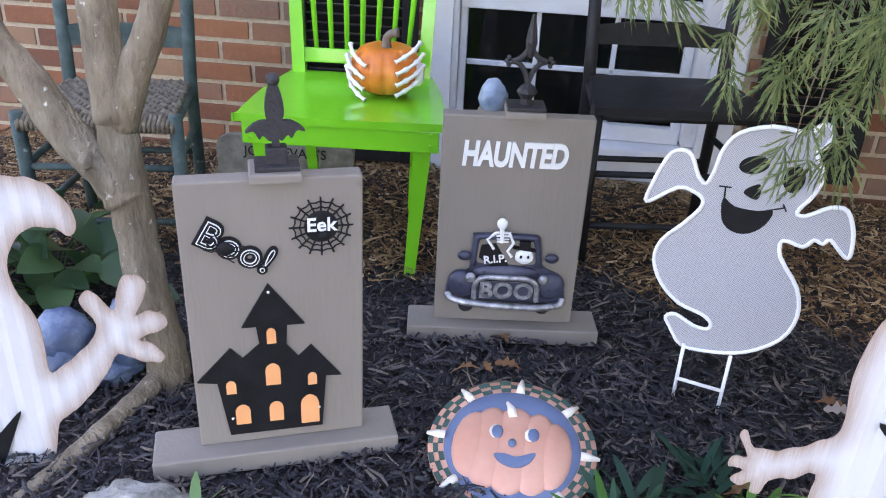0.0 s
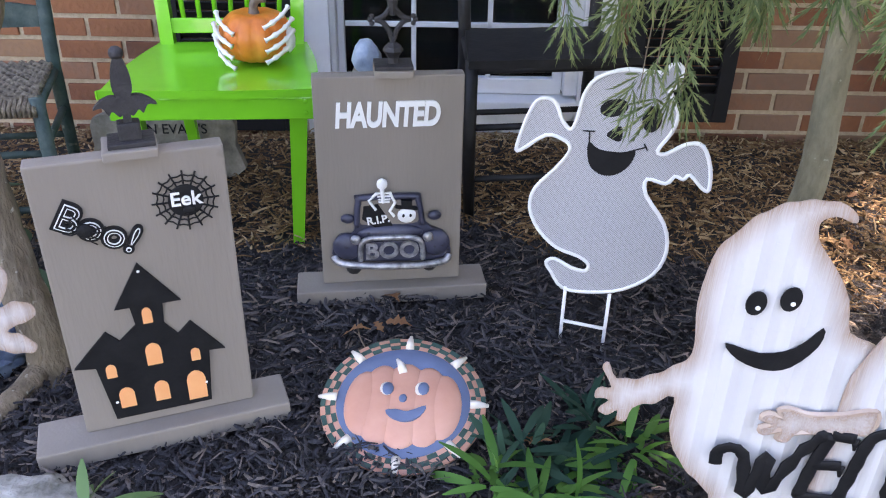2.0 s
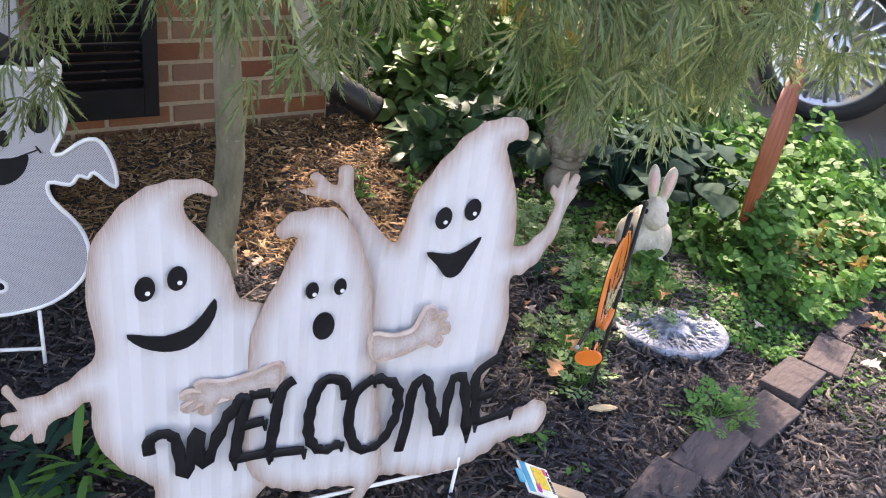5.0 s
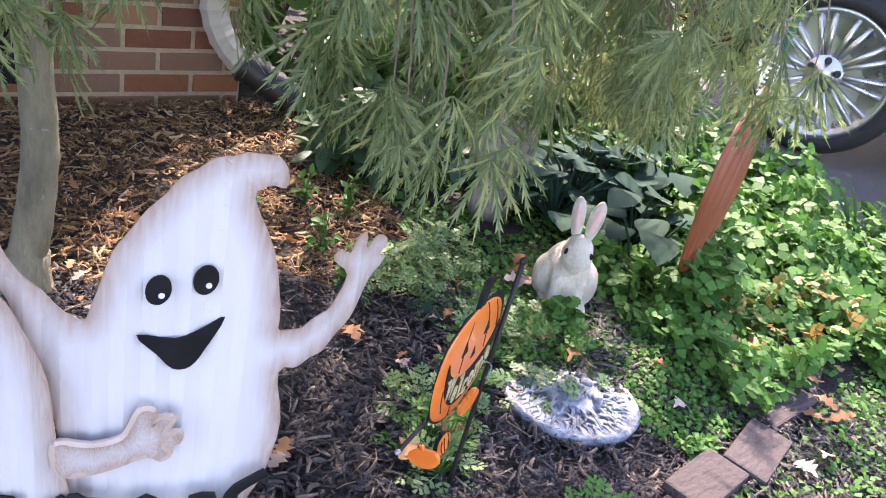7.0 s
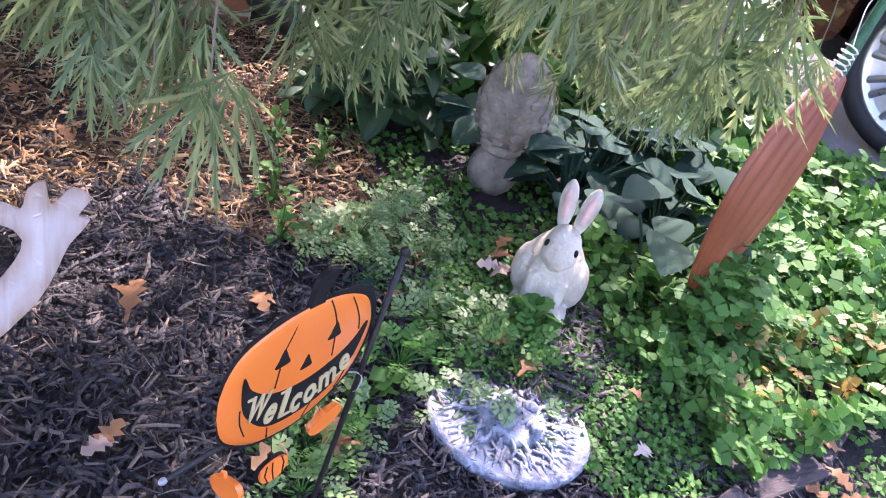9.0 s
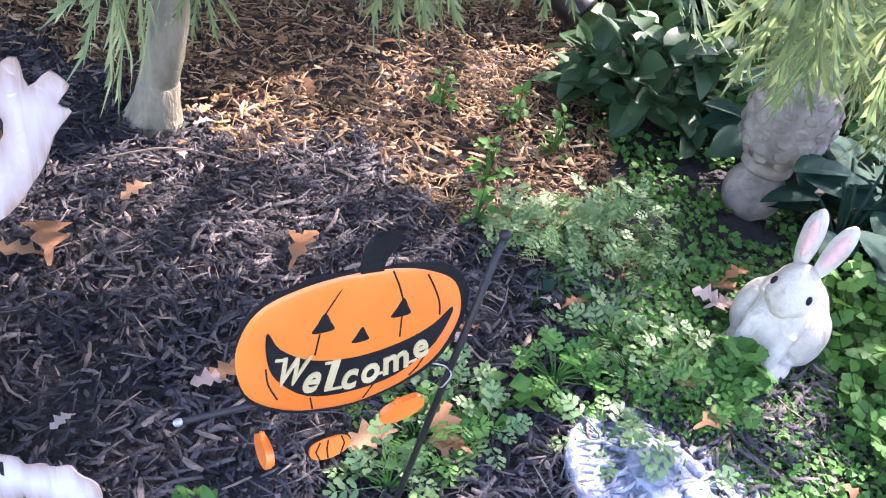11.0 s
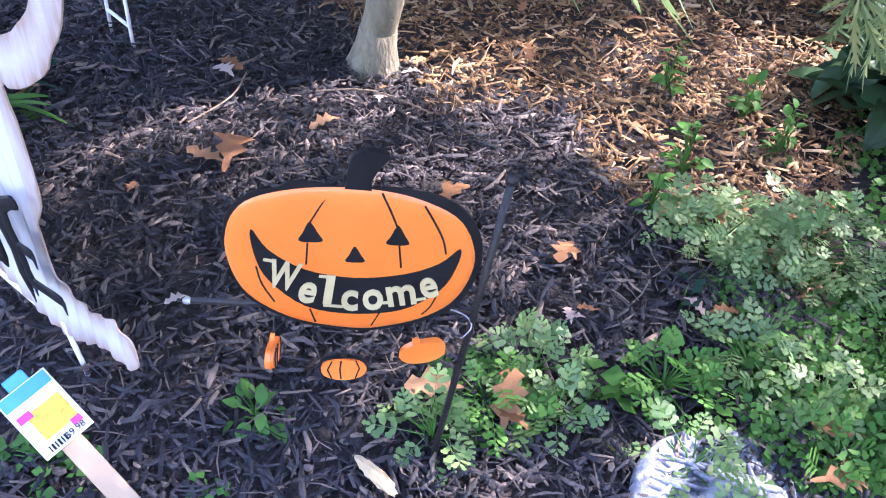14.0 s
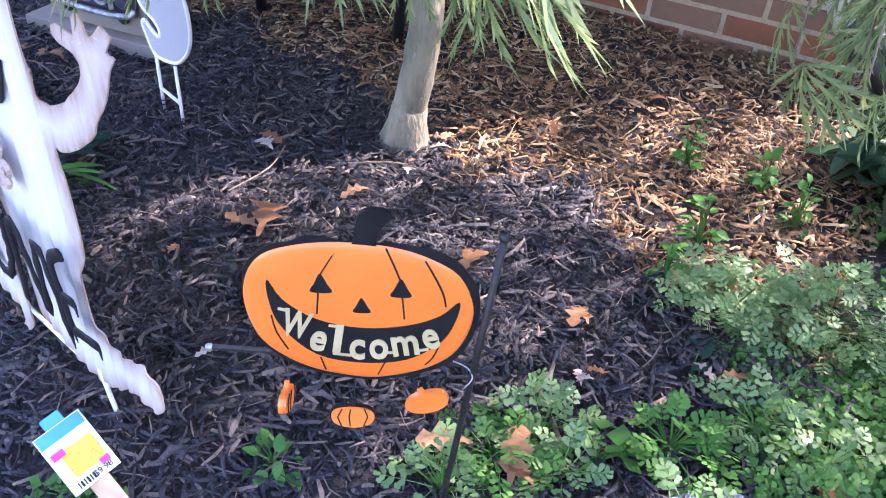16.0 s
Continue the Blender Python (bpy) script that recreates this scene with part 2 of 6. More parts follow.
M_BLUE = material("blue_glaze", [(.035, .06, .12), (.085, .13, .22), (.24, .31, .4)], .35, scale=14, bump=.3)
M_SUNDISC = material("painted_sun_plaque", [(.06, .07, .09), (.19, .215, .26), (.40, .435, .49)], .6, scale=34, bump=.5, stains=(26, .63, (.08, .085, .1)))
M_GOURD = material("terracotta_gourd", [(.19, .045, .018), (.29, .08, .036)], .5, scale=10, bump=.15)
M_GSTEM = material("green_rope", [(.02, .10, .05), (.05, .18, .09)], .7, scale=60, bump=.5)
M_ASPHALT = material("asphalt", [(.06, .06, .065), (.10, .10, .105)], .9, scale=120, bump=.6)
M_PAVER = material("paver", [(.03, .024, .023), (.058, .046, .045), (.09, .072, .07)], .92, scale=26, bump=.9, per="object", mix_random=.35, squash=(.35, 1, 1), fine=70, stains=(12, .66, (.05, .055, .035)))
M_TYRE = material("tyre_rubber", [(.012, .012, .012), (.025, .025, .025)], .8, scale=30, bump=.2)
M_ALLOY = material("alloy", [(.5, .5, .52), (.62, .62, .64)], .3, .9, scale=8, bump=.02)
M_CAR = material("dark_red_paint", [(.06, .012, .01), (.09, .018, .014)], .2, .2, scale=3, bump=0, coat=1)
M_SPOUT = material("cream_aluminium", [(.36, .34, .265), (.45, .425, .345)], .5, scale=8, bump=.05)
M_PIPE = material("black_plastic", [(.01, .01, .01), (.02, .02, .02)], .4, scale=20, bump=.05)
M_ROD = material("black_iron_rod", [(.012, .012, .013), (.025, .022, .02)], .5, .3, scale=60, bump=.2)
M_STAKE = material("pine_stake", [(.36, .25, .15), (.5, .37, .24)], .8, scale=10, bump=.3, squash=(1, 1, .1))
M_TAGW = material("card", [(.6, .6, .55), (.75, .75, .7)], .5, scale=20, bump=.02)
M_LEAFM = material("maple_leaf", [(.07, .12, .048), (.135, .20, .08), (.24, .30, .12), (.5, .46, .19)], .42, scale=3, bump=.1, per="island", translucent=.45)
M_LEAFY = material("autumn_leaf", [(.16, .14, .035), (.32, .23, .05), (.42, .22, .06)], .5, scale=3, bump=.1, per="island", translucent=.35)
M_LEAFD = material("dark_leaf", [(.02, .055, .022), (.035, .085, .035), (.06, .12, .045)], .45, spec=.35, scale=3, bump=.15, per="island", translucent=.2)
M_LEAFG = material("bright_leaf", [(.035, .12, .025), (.065, .19, .035), (.11, .24, .05)], .6, spec=.25, scale=3, bump=.1, per="island", translucent=.3)
M_LEAFB = material("blue_green_leaf", [(.06, .14, .045), (.125, .23, .075), (.22, .32, .11)], .55, scale=3, bump=.1, per="island", translucent=.25)
M_LEAFH = material("hosta_leaf", [(.014, .045, .03), (.022, .062, .042), (.035, .08, .052)], .75, spec=.12, scale=12, bump=.2, per="object", translucent=.15)
M_DRYLEAF = material("dry_oak_leaf", [(.16, .065, .025), (.30, .14, .055), (.42, .24, .12)], .7, scale=25, bump=.3, per="object", translucent=.15)
M_TWIG = material("twig", [(.12, .09, .06), (.22, .17, .12)], .8, scale=50, bump=.3)


def glass_material():
    mt = bpy.data.materials.new("window_glass")
    mt.use_nodes = True
    b = mt.node_tree.nodes["Principled BSDF"]
    b.inputs["Base Color"].default_value = (.8, .85, .85, 1)
    b.inputs["Roughness"].default_value, b.inputs["Transmission Weight"].default_value, b.inputs["IOR"].default_value = .03, 1.0, 1.45
    return mt


def mesh_material():
    """Grey woven screen: fine holes between bright wires."""
    mt = bpy.data.materials.new("wire_screen")
    mt.use_nodes = True
    n, l = mt.node_tree.nodes, mt.node_tree.links
    b = n["Principled BSDF"]
    b.inputs["Base Color"].default_value = (.44, .44, .46, 1)
    b.inputs["Roughness"].default_value = .5
    tc = n.new("ShaderNodeTexCoord")
    outs = []
    for ang in (45, -45):
        mp = n.new("ShaderNodeMapping")
        mp.inputs["Rotation"].default_value = (0, radians(ang), 0)
        l.new(tc.outputs["Object"], mp.inputs["Vector"])
        wv = n.new("ShaderNodeTexWave")
        wv.bands_direction = "X"
        wv.inputs["Scale"].default_value = 95
        l.new(mp.outputs[0], wv.inputs["Vector"])
        outs.append(wv.outputs["Fac"])
    mx = n.new("ShaderNodeMath")
    mx.operation = "MAXIMUM"
    l.new(outs[0], mx.inputs[0])
    l.new(outs[1], mx.inputs[1])
    cut = n.new("ShaderNodeMapRange")
    cut.inputs["From Min"].default_value, cut.inputs["From Max"].default_value = .55, .8
    cut.inputs["To Min"].default_value, cut.inputs["To Max"].default_value = .5, 1.0
    l.new(mx.outputs[0], cut.inputs["Value"])
    l.new(cut.outputs[0], b.inputs["Alpha"])
    return mt


M_GLASS = glass_material()
M_SCREEN = mesh_material()


def airbrushed_material():
    """White corrugated enamel with a brown airbrushed border along the cut edge (the mesh's own 'border' value, 1 at the edge)."""
    mt = material("airbrushed_tin", [(.56, .55, .55), (.65, .64, .64)], .38, scale=7, bump=.05, squash=(1, 1, .1), coat=.2, stains=(28, .76, (.55, .45, .38)))
    n, l = mt.node_tree.nodes, mt.node_tree.links
    b = n["Principled BSDF"]
    src = b.inputs["Base Color"].links[0].from_socket
    at = n.new("ShaderNodeAttribute")
    at.attribute_name = "border"
    nz = n.new("ShaderNodeTexNoise")
    nz.inputs["Scale"].default_value = 18
    mu = n.new("ShaderNodeMath")
    mu.operation = "MULTIPLY"
    l.new(at.outputs["Fac"], mu.inputs[0])
    rg = n.new("ShaderNodeMapRange")
    rg.inputs["From Min"].default_value, rg.inputs["From Max"].default_value = .3, .7
    rg.inputs["To Min"].default_value, rg.inputs["To Max"].default_value = .6, 1.0
    l.new(nz.outputs["Fac"], rg.inputs["Value"])
    l.new(rg.outputs[0], mu.inputs[1])
    mx = n.new("ShaderNodeMix")
    mx.data_type = "RGBA"
    l.new(mu.outputs[0], mx.inputs["Factor"])
    l.new(src, mx.inputs["A"])
    mx.inputs["B"].default_value = (.33, .205, .135, 1)
    l.new(mx.outputs["Result"], b.inputs["Base Color"])
    return mt


M_AIR = airbrushed_material()


# ---------------- ground ----------------
def soil_sheet(name, x0, x1, y0, y1, z, mat, label, cat, sub=1, lump=0.0):
    bm = bmesh.new()
    bmesh.ops.create_grid(bm, x_segments=sub, y_segments=sub, size=0.5)
    for v in bm.verts:
        v.co = Vector((x0 + (v.co.x + .5) * (x1 - x0), y0 + (v.co.y + .5) * (y1 - y0), z))
        v.co.z += lump * noise.noise(v.co * 6)
    return tagged(part(name, bm, mat, None, label, True), "", cat, "", "structure")


soil_sheet("ground", -300, 300, -300, 300, -.03, M_SOIL, "dark bare garden soil around the beds", "ground")
soil_sheet("mulch_bed", -2.2, 3.4, -.6, 2.27, -.012, M_SOIL, "black soil under shredded mulch", "ground", 80, .012)
soil_sheet("driveway", 3.75, 9, -3, 9, -.02, M_ASPHALT, "grey asphalt driveway in sunlight", "driveway")
EDGE_X = [-2.2, -.1, .06, .35, .5, .62, 1.0, 1.2, 1.36, 1.55, 1.65, 1.74, 2.0, 2.4, 3.2]
EDGE_Y = [1.46, 1.49, 1.49, 1.58, 1.6, 1.52, 1.50, 1.36, 1.27, 1.36, 1.29, 1.2, 1.1, 1.0, 1.0]


def shreds(name, n, x0, x1, y0, y1, keep, mat, label, lo, hi, seed, zbase=0.0):
    """Loose shreds of bark lying over one another: thin prisms, all in one mesh."""
    rng = np.random.default_rng(seed)
    x, y = rng.uniform(x0, x1, n), rng.uniform(y0, y1, n)
    ok = keep(x, y, rng)
    x, y = x[ok], y[ok]
    n = len(x)
    ln = lo + (hi - lo) * rng.random(n) ** 2.2
    w = .002 + .0075 * rng.random(n) ** 1.7
    a = rng.uniform(0, 2 * np.pi, n)
    tilt = rng.normal(0, .22, n)
    z = zbase + rng.uniform(0, .016, n) + .008 * np.sin(x * 9) * np.sin(y * 11)
    d = np.stack([np.cos(a) * np.cos(tilt), np.sin(a) * np.cos(tilt), np.sin(tilt)], 1)
    s = np.stack([-np.sin(a), np.cos(a), rng.normal(0, .35, n)], 1)
    c = np.stack([x, y, z], 1)
    bend = np.stack([np.zeros(n), np.zeros(n), rng.normal(0, .002, n)], 1) + s * (rng.normal(0, .08, n) * ln)[:, None]
    up = np.array([0, 0, 1.0]) * (w * .55)[:, None]
    h, ww = d * (ln / 2)[:, None], s * (w / 2)[:, None]
    v = np.stack([c - h - ww * .6, c - h + ww * .6, c + bend - ww, c + bend + ww, c + h - ww * .5, c + h + ww * .5, c - h * .95 + up, c + bend + up, c + h * .95 + up], 1).reshape(-1, 3)
    tri = [(0, 2, 7), (0, 7, 6), (1, 6, 7), (1, 7, 3), (2, 4, 8), (2, 8, 7), (3, 7, 8), (3, 8, 5), (0, 6, 1), (4, 5, 8)]
    f = (np.array(tri)[None] + 9 * np.arange(n)[:, None, None]).reshape(-1, 3)
    me = bpy.data.meshes.new(name)
    me.vertices.add(len(v))
    me.vertices.foreach_set("co", v.ravel())
    me.loops.add(f.size)
    me.loops.foreach_set("vertex_index", f.ravel().astype(np.int32))
    me.polygons.add(len(f))
    me.polygons.foreach_set("loop_start", np.arange(0, f.size, 3, dtype=np.int32))
    me.update(calc_edges=True)
    me.materials.append(mat)
    return tagged(new(name, me), label, "mulch", "", "stuff")


def edge_at(x, y, rng):
    return np.interp(x, EDGE_X, EDGE_Y) + .035 * np.sin(x * 17) + rng.normal(0, .035, len(x))


shreds("dark_mulch", 66000, -1.2, 2.75, .0, 1.75, lambda x, y, r: y < edge_at(x, y, r), M_MULCHD, "shredded black bark mulch covering the bed", .008, .065, 1)
shreds("brown_mulch", 34000, -1.6, 2.15, 1.05, 2.28, lambda x, y, r: y > edge_at(x, y, r) - .01, M_MULCHB, "older tan brown shredded mulch along the wall", .008, .06, 2, .002)

# ---------------- house ----------------
WALL_Y, PITCH, LEN = 2.29, .0725, .217
HX0, HX1 = -2.4, 2.0
WIN = (-.075, .945, .0, 1.35)


def slab_wall(name, x0, x1, y0, y1, z0, z1, mat, label):
    bm = boxed((x1 - x0, y1 - y0, z1 - z0), ((x0 + x1) / 2, (y0 + y1) / 2, (z0 + z1) / 2))
    return tagged(part(name, bm, mat, None, label), "", "wall", "", "structure")


wall = new("wall_north")
tagged(wall, "red and brown brick house wall with pale mortar", "wall", "", "structure")
MY = WALL_Y + .007
for i, (x0, x1, z0, z1) in enumerate([(HX0, WIN[0], -.2, 2.9), (WIN[1], HX1, -.2, 2.9), (WIN[0], WIN[1], WIN[3], 2.9), (WIN[0], WIN[1], -.2, WIN[2])]):
    part("mortar", boxed((x1 - x0, .2, z1 - z0), ((x0 + x1) / 2, MY + .1, (z0 + z1) / 2)), M_MORTAR, wall)
slab_wall("wall_east", HX1 - .22, HX1 - .012, MY + .2, 8.0, -.2, 2.9, M_MORTAR, "brick side wall of the house")
slab_wall("wall_back", HX0, HX1, 7.9, 8.1, -.2, 2.9, M_MORTAR, "rear house wall")
slab_wall("wall_west", HX0 - .2, HX0, MY, 8.1, -.2, 2.9, M_MORTAR, "side wall of the house")
# The roof is out of view; its eave sets where the house shade ends.
tagged(part("ceiling", boxed((4.85, 6.1, .12), (-.375, 5.2, 2.96)), M_TRIM, None, "white soffit and roof edge of the house"), "", "roof", "", "structure")

bm_b = bmesh.new()
box(bm_b, (LEN - .015, .09, PITCH - .0155), bevel=.0025)
brick_me = bpy.data.meshes.new("brick")
bm_b.to_mesh(brick_me)
bm_b.free()
brick_me.materials.append(M_BRICK)
bricks_far = bmesh.new()


def lay_brick(x0, x1, z, k):
    """One brick from x0 to x1 in the course whose bed is z; whole bricks near the walk are single pieces."""
    if x1 - x0 < .03:
        return
    if z < .62 and k["n"] < 300:
        ob = new("brick", brick_me)
        ob.parent = wall
        ob.location = ((x0 + x1) / 2, WALL_Y + .045 + random.uniform(-.002, .002), z + PITCH / 2)
        ob.scale = ((x1 - x0 - .015) / (LEN - .015), 1, 1)
        k["n"] += 1
    else:
        box(bricks_far, (x1 - x0 - .015, .09, PITCH - .0155), ((x0 + x1) / 2, WALL_Y + .045, z + PITCH / 2))


SOLID = [(HX0, WIN[0]), (WIN[1], HX1)]
counter = {"n": 0}
for c in range(-2, 22):
    z = -.05 + .005 + c * PITCH
    for a, b in (SOLID if z < WIN[3] else [(HX0, HX1)]):
        x = HX0 + (LEN / 2 if c % 2 else 0) - LEN
        while x < b:
            lay_brick(max(x, a), min(x + LEN, b), z, counter)
            x += LEN
part("bricks", bricks_far, M_BRICKJ, wall)
wall.children[-1]["kind"] = "stuff"

# window
win = tagged(new("window_1"), "grey-white framed window with dark panes, reaching to the ground", "window", "", "structure")
x0, x1, z0, z1 = WIN
for nm, bx in (("casing", (x0, x0 + .085, z0, z1)), ("casing", (x1 - .11, x1, z0, z1)), ("casing", (x0 + .085, x1 - .11, z1 - .09, z1))):
    part(nm, boxed((bx[1] - bx[0], .07, bx[3] - bx[2]), ((bx[0] + bx[1]) / 2, WALL_Y + .03, (bx[2] + bx[3]) / 2), bevel=.004), M_TRIM, win)
part("jamb", boxed((.018, .075, z1 - .2), (x0 + .094, WALL_Y + .05, .72), bevel=.003), M_TRIM, win)
part("jamb", boxed((.045, .075, z1 - .2), (x1 - .132, WALL_Y + .05, .72), bevel=.003), M_TRIM, win)
part("window_sill", boxed((x1 - x0 - .2, .11, .035), ((x0 + x1) / 2 - .01, WALL_Y + .03, .115), bevel=.006), M_TRIM, win)
part("apron_board", boxed((x1 - x0 - .2, .04, .095), ((x0 + x1) / 2 - .01, WALL_Y + .045, .05), bevel=.004), M_TRIM, win)
SX0, SX1 = x0 + .105, x1 - .157
sash = part("sash", boxed((SX1 - SX0, .035, .055), ((SX0 + SX1) / 2, WALL_Y + .07, .162), bevel=.004), M_TRIM, win)
part("sash_rail", boxed((SX1 - SX0, .045, .06), ((SX0 + SX1) / 2, WALL_Y + .06, .575), bevel=.005), M_TRIM, win)
part("sash_stile", boxed((.022, .035, .42), (SX0 + .011, WALL_Y + .072, .36), bevel=.003), M_TRIM, win)
part("sash_stile", boxed((.03, .035, .42), (SX1 - .015, WALL_Y + .072, .36), bevel=.003), M_TRIM, win)
part("upper_sash", boxed((SX1 - SX0, .035, .05), ((SX0 + SX1) / 2, WALL_Y + .07, 1.23), bevel=.004), M_TRIM, win)
for mx in (SX0 + (SX1 - SX0) / 3, SX0 + 2 * (SX1 - SX0) / 3):
    part("muntin", boxed((.016, .02, .37), (mx, WALL_Y + .07, .37), bevel=.003), M_TRIM, win)
    part("muntin", boxed((.016, .02, .6), (mx, WALL_Y + .07, .90), bevel=.003), M_TRIM, win)
part("muntin", boxed((SX1 - SX0 - .05, .018, .016), ((SX0 + SX1) / 2, WALL_Y + .069, .365), bevel=.003), M_TRIM, win)
part("pane", boxed((SX1 - SX0 - .04, .004, 1.05), ((SX0 + SX1) / 2, WALL_Y + .082, .71)), M_GLASS, win)
# Sheet behind the glass; the room's lack of light is put into its colour.
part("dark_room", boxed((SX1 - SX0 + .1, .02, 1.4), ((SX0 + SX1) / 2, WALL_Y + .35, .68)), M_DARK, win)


def shutter(name, x0, x1, z0, z1):
    w = x1 - x0
    s = thing(name, "black louvred wooden shutter fixed to the brick wall", "shutter", pose((x0 + x1) / 2, WALL_Y - .002, z0), "window shutters")
    for sx in (-1, 1):
        part("stile", boxed((.05, .032, z1 - z0), (sx * (w / 2 - .025), -.018, (z1 - z0) / 2), bevel=.003), M_SHUTTER, s)
    for zz in (.05, z1 - z0 - .04):
        part("rail", boxed((w - .1, .03, .1), (0, -.018, zz), bevel=.003), M_SHUTTER, s)
    n = int((z1 - z0 - .2) / .03)
    for i in range(n):
        part("slat", boxed((w - .098, .006, .036), (0, -.016, .115 + i * .03), pose(0, 0, 0, 38), bevel=.001), M_SHUTTER, s)
    return s


shutter("shutter", -.515, -.10, .02, 1.3)
shutter("shutter", .985, 1.345, .075, 1.3)

# downspout with its black drain
ds = thing("downspout", "cream metal downspout with a black corrugated drain end", "downspout", pose(1.865, 2.235, 0))
part("pipe", boxed((.075, .055, 2.3), (0, 0, 1.62), bevel=.012), M_SPOUT, ds)
ep = catmull([(0, 0, .5), (0, 0, .4), (.006, -.006, .32), (.03, -.025, .25), (.07, -.05, .195), (.1, -.07, .165)], 5, False)
part("elbow", tubed(ep, [.043 + (.003 if i % 3 == 0 else 0) for i in range(len(ep))], 8), M_SPOUT, ds, "crimped cream elbow")
bm = bmesh.new()
pts = [Vector((.085 + .16 * t, -.06 - .07 * t, .178 - .10 * t)) for t in [i / 14 for i in range(15)]]
tube(bm, pts, [.052 + .006 * (i % 2) for i in range(15)], 14)
part("drain_end", bm, M_PIPE, ds, "black corrugated plastic drain", True)


# ---------------- wooden display boards ----------------
def sign_board(m, label, h):
    s = thing("display_board", label, "sign", m, "wooden display boards")
    part("base", boxed((.443, .095, .04), (0, .0475, .02), bevel=.004), M_BOARD, s)
    narrow = "house" in label
    part("panel", boxed((.297 if narrow else .32, .036, h), (.011 if narrow else 0, .055, .04 + h / 2), bevel=.004), M_BOARD, s)
    part("cap", boxed((.082, .075, .016), (.02 if "house" in label else .01, .05, .048 + h), bevel=.003), M_BOARD, s)
    return s


PF = .0365          # the panel's front face
b1 = sign_board(pose(-.327, .674, 0, 0, 0, 20.4) @ pose(.2215, 0, 0), "taupe painted board with a black haunted house cut-out", .52)
HS = 1.25
HOUSE = [(-.083, 0), (.083, 0), (.0915, .089), (.119, .0875), (.067, .144), (.044, .126), (.024, .148), (.027, .181), (.057, .181), (-.002, .248), (-.05, .182), (-.026, .182), (-.022, .1525), (-.052, .131), (-.072, .1495), (-.132, .098), (-.0986, .0936)]
hz = .062
house = part("house_cutout", slabbed([(u, v * HS + hz) for u, v in HOUSE], PF, PF - .005), M_INK, b1, "flat black haunted house shape")
for u, v, w, h in [(-.0755, .085, .017, .022), (-.002, .101, .026, .036), (-.001, .166, .016, .025), (.067, .087, .016, .021), (-.0585, .0355, .026, .034), (.0005, .0355, .025, .034), (.061, .033, .033, .05)]:
    arch = [(-.5, -.5), (.5, -.5), (.5, .2), (.4, .38), (.2, .48), (0, .52), (-.2, .48), (-.4, .38), (-.5, .2)]
    part("window_inlay", slabbed([(u + a * w, v * HS + hz + b * h * HS) for a, b in arch], PF - .005, PF - .0065), M_LIT, house)
for u, v in ((-.083 + .006, .03), (.078, .034), (-.002, .236)):
    part("nail", lathe(bmesh.new(), [(.0025, 0), (.0025, .001), (.001, .002)], 10, pose(u, PF - .005, v * HS + hz, 90)), M_WHITE, house)
# slanted wooden word
tilt = pose(-.049, PF - .0025, .443, 0, 31, 0)
boo = part("boo_backing", text_bm("Boo!", .064, .005, None, 1.06, .0052), M_INK, b1, "black backing of the slanted word", m=tilt)
part("lettering", text_bm("Boo!", .064, .002, pose(0, -.0035, 0), 1.06, .0004), M_WHITE, boo, "white outline letters")
part("letter_fill", text_bm("Boo!", .064, .002, pose(0, -.0042, 0), 1.06, -.0012), M_INK, boo)
sp = blobbed((-.018, -.008, -.006), (.014, .006, .013), sub=2)
for k in range(8):
    a = -.9 + (k % 4) * .6
    sx = -1 if k < 4 else 1
    tube(sp, [(-.018, -.008, -.006), (-.018 + sx * .016, -.012, -.006 + .016 * math.sin(a)), (-.018 + sx * .027, -.005, -.006 + .022 * math.sin(a))], .0012, 5)
part("spider", sp, M_INK, boo)
# spider web medallion
web = part("web_hub", lathe(bmesh.new(), [(.028, 0), (.028, .003), (.026, .004)], 28, pose(.09, PF, .472, 90)), M_INK, b1, "black spider web medallion")
for k in range(16):
    a = 2 * math.pi * k / 16
    part("spoke", tubed([(.09 + .02 * math.cos(a), PF - .002, .472 + .02 * math.sin(a)), (.09 + .053 * math.cos(a), PF - .002, .472 + .053 * math.sin(a))], .0016, 6), M_INK, web)
for r in (.036, .046):
    bm = bmesh.new()
    for k in range(16):
        a, b = 2 * math.pi * k / 16, 2 * math.pi * (k + 1) / 16
        c = (a + b) / 2
        tube(bm, [(.09 + q * math.cos(t), PF - .002, .472 + q * math.sin(t)) for t, q in ((a, r), (c, r * .94), (b, r))], .0013, 5)
    part("web_ring", bm, M_INK, web)
part("lettering", text_bm("Eek", .034, .002, pose(.09, PF - .0055, .476), 1, .0006), M_WHITE, web)
sp = blobbed((.094, PF - .008, .458), (.011, .005, .008), sub=2)
part("spider", sp, M_INK, web)


def fleur_finial(m):
    s = thing("iron_finial", "cast iron fleur-de-lis finial on a board", "finial", m, "cast iron finials")
    part("foot", boxed((.07, .055, .008), (0, 0, .004), bevel=.002), M_IRON, s)
    part("socket", boxed((.034, .026, .03), (0, 0, .02), bevel=.004), M_IRON, s)
    part("blade", slabbed(catmull([(-.006, .03), (-.005, .06), (-.014, .085), (-.013, .11), (-.005, .135), (.005, .135), (.013, .11), (.014, .085), (.005, .06), (.006, .03)], 3), .007, -.007), M_IRON, s)
    part("knob", blobbed((0, 0, .14), (.011, .011, .011), sub=2), M_IRON, s, "", True)
    for sx in (-1, 1):
        part("petal", slabbed(catmull([(sx * .003, .07), (sx * .018, .076), (sx * .034, .07), (sx * .046, .058), (sx * .033, .06), (sx * .025, .047), (sx * .019, .053), (sx * .01, .044), (sx * .004, .05)], 3), .006, -.006), M_IRON, s)
    return s


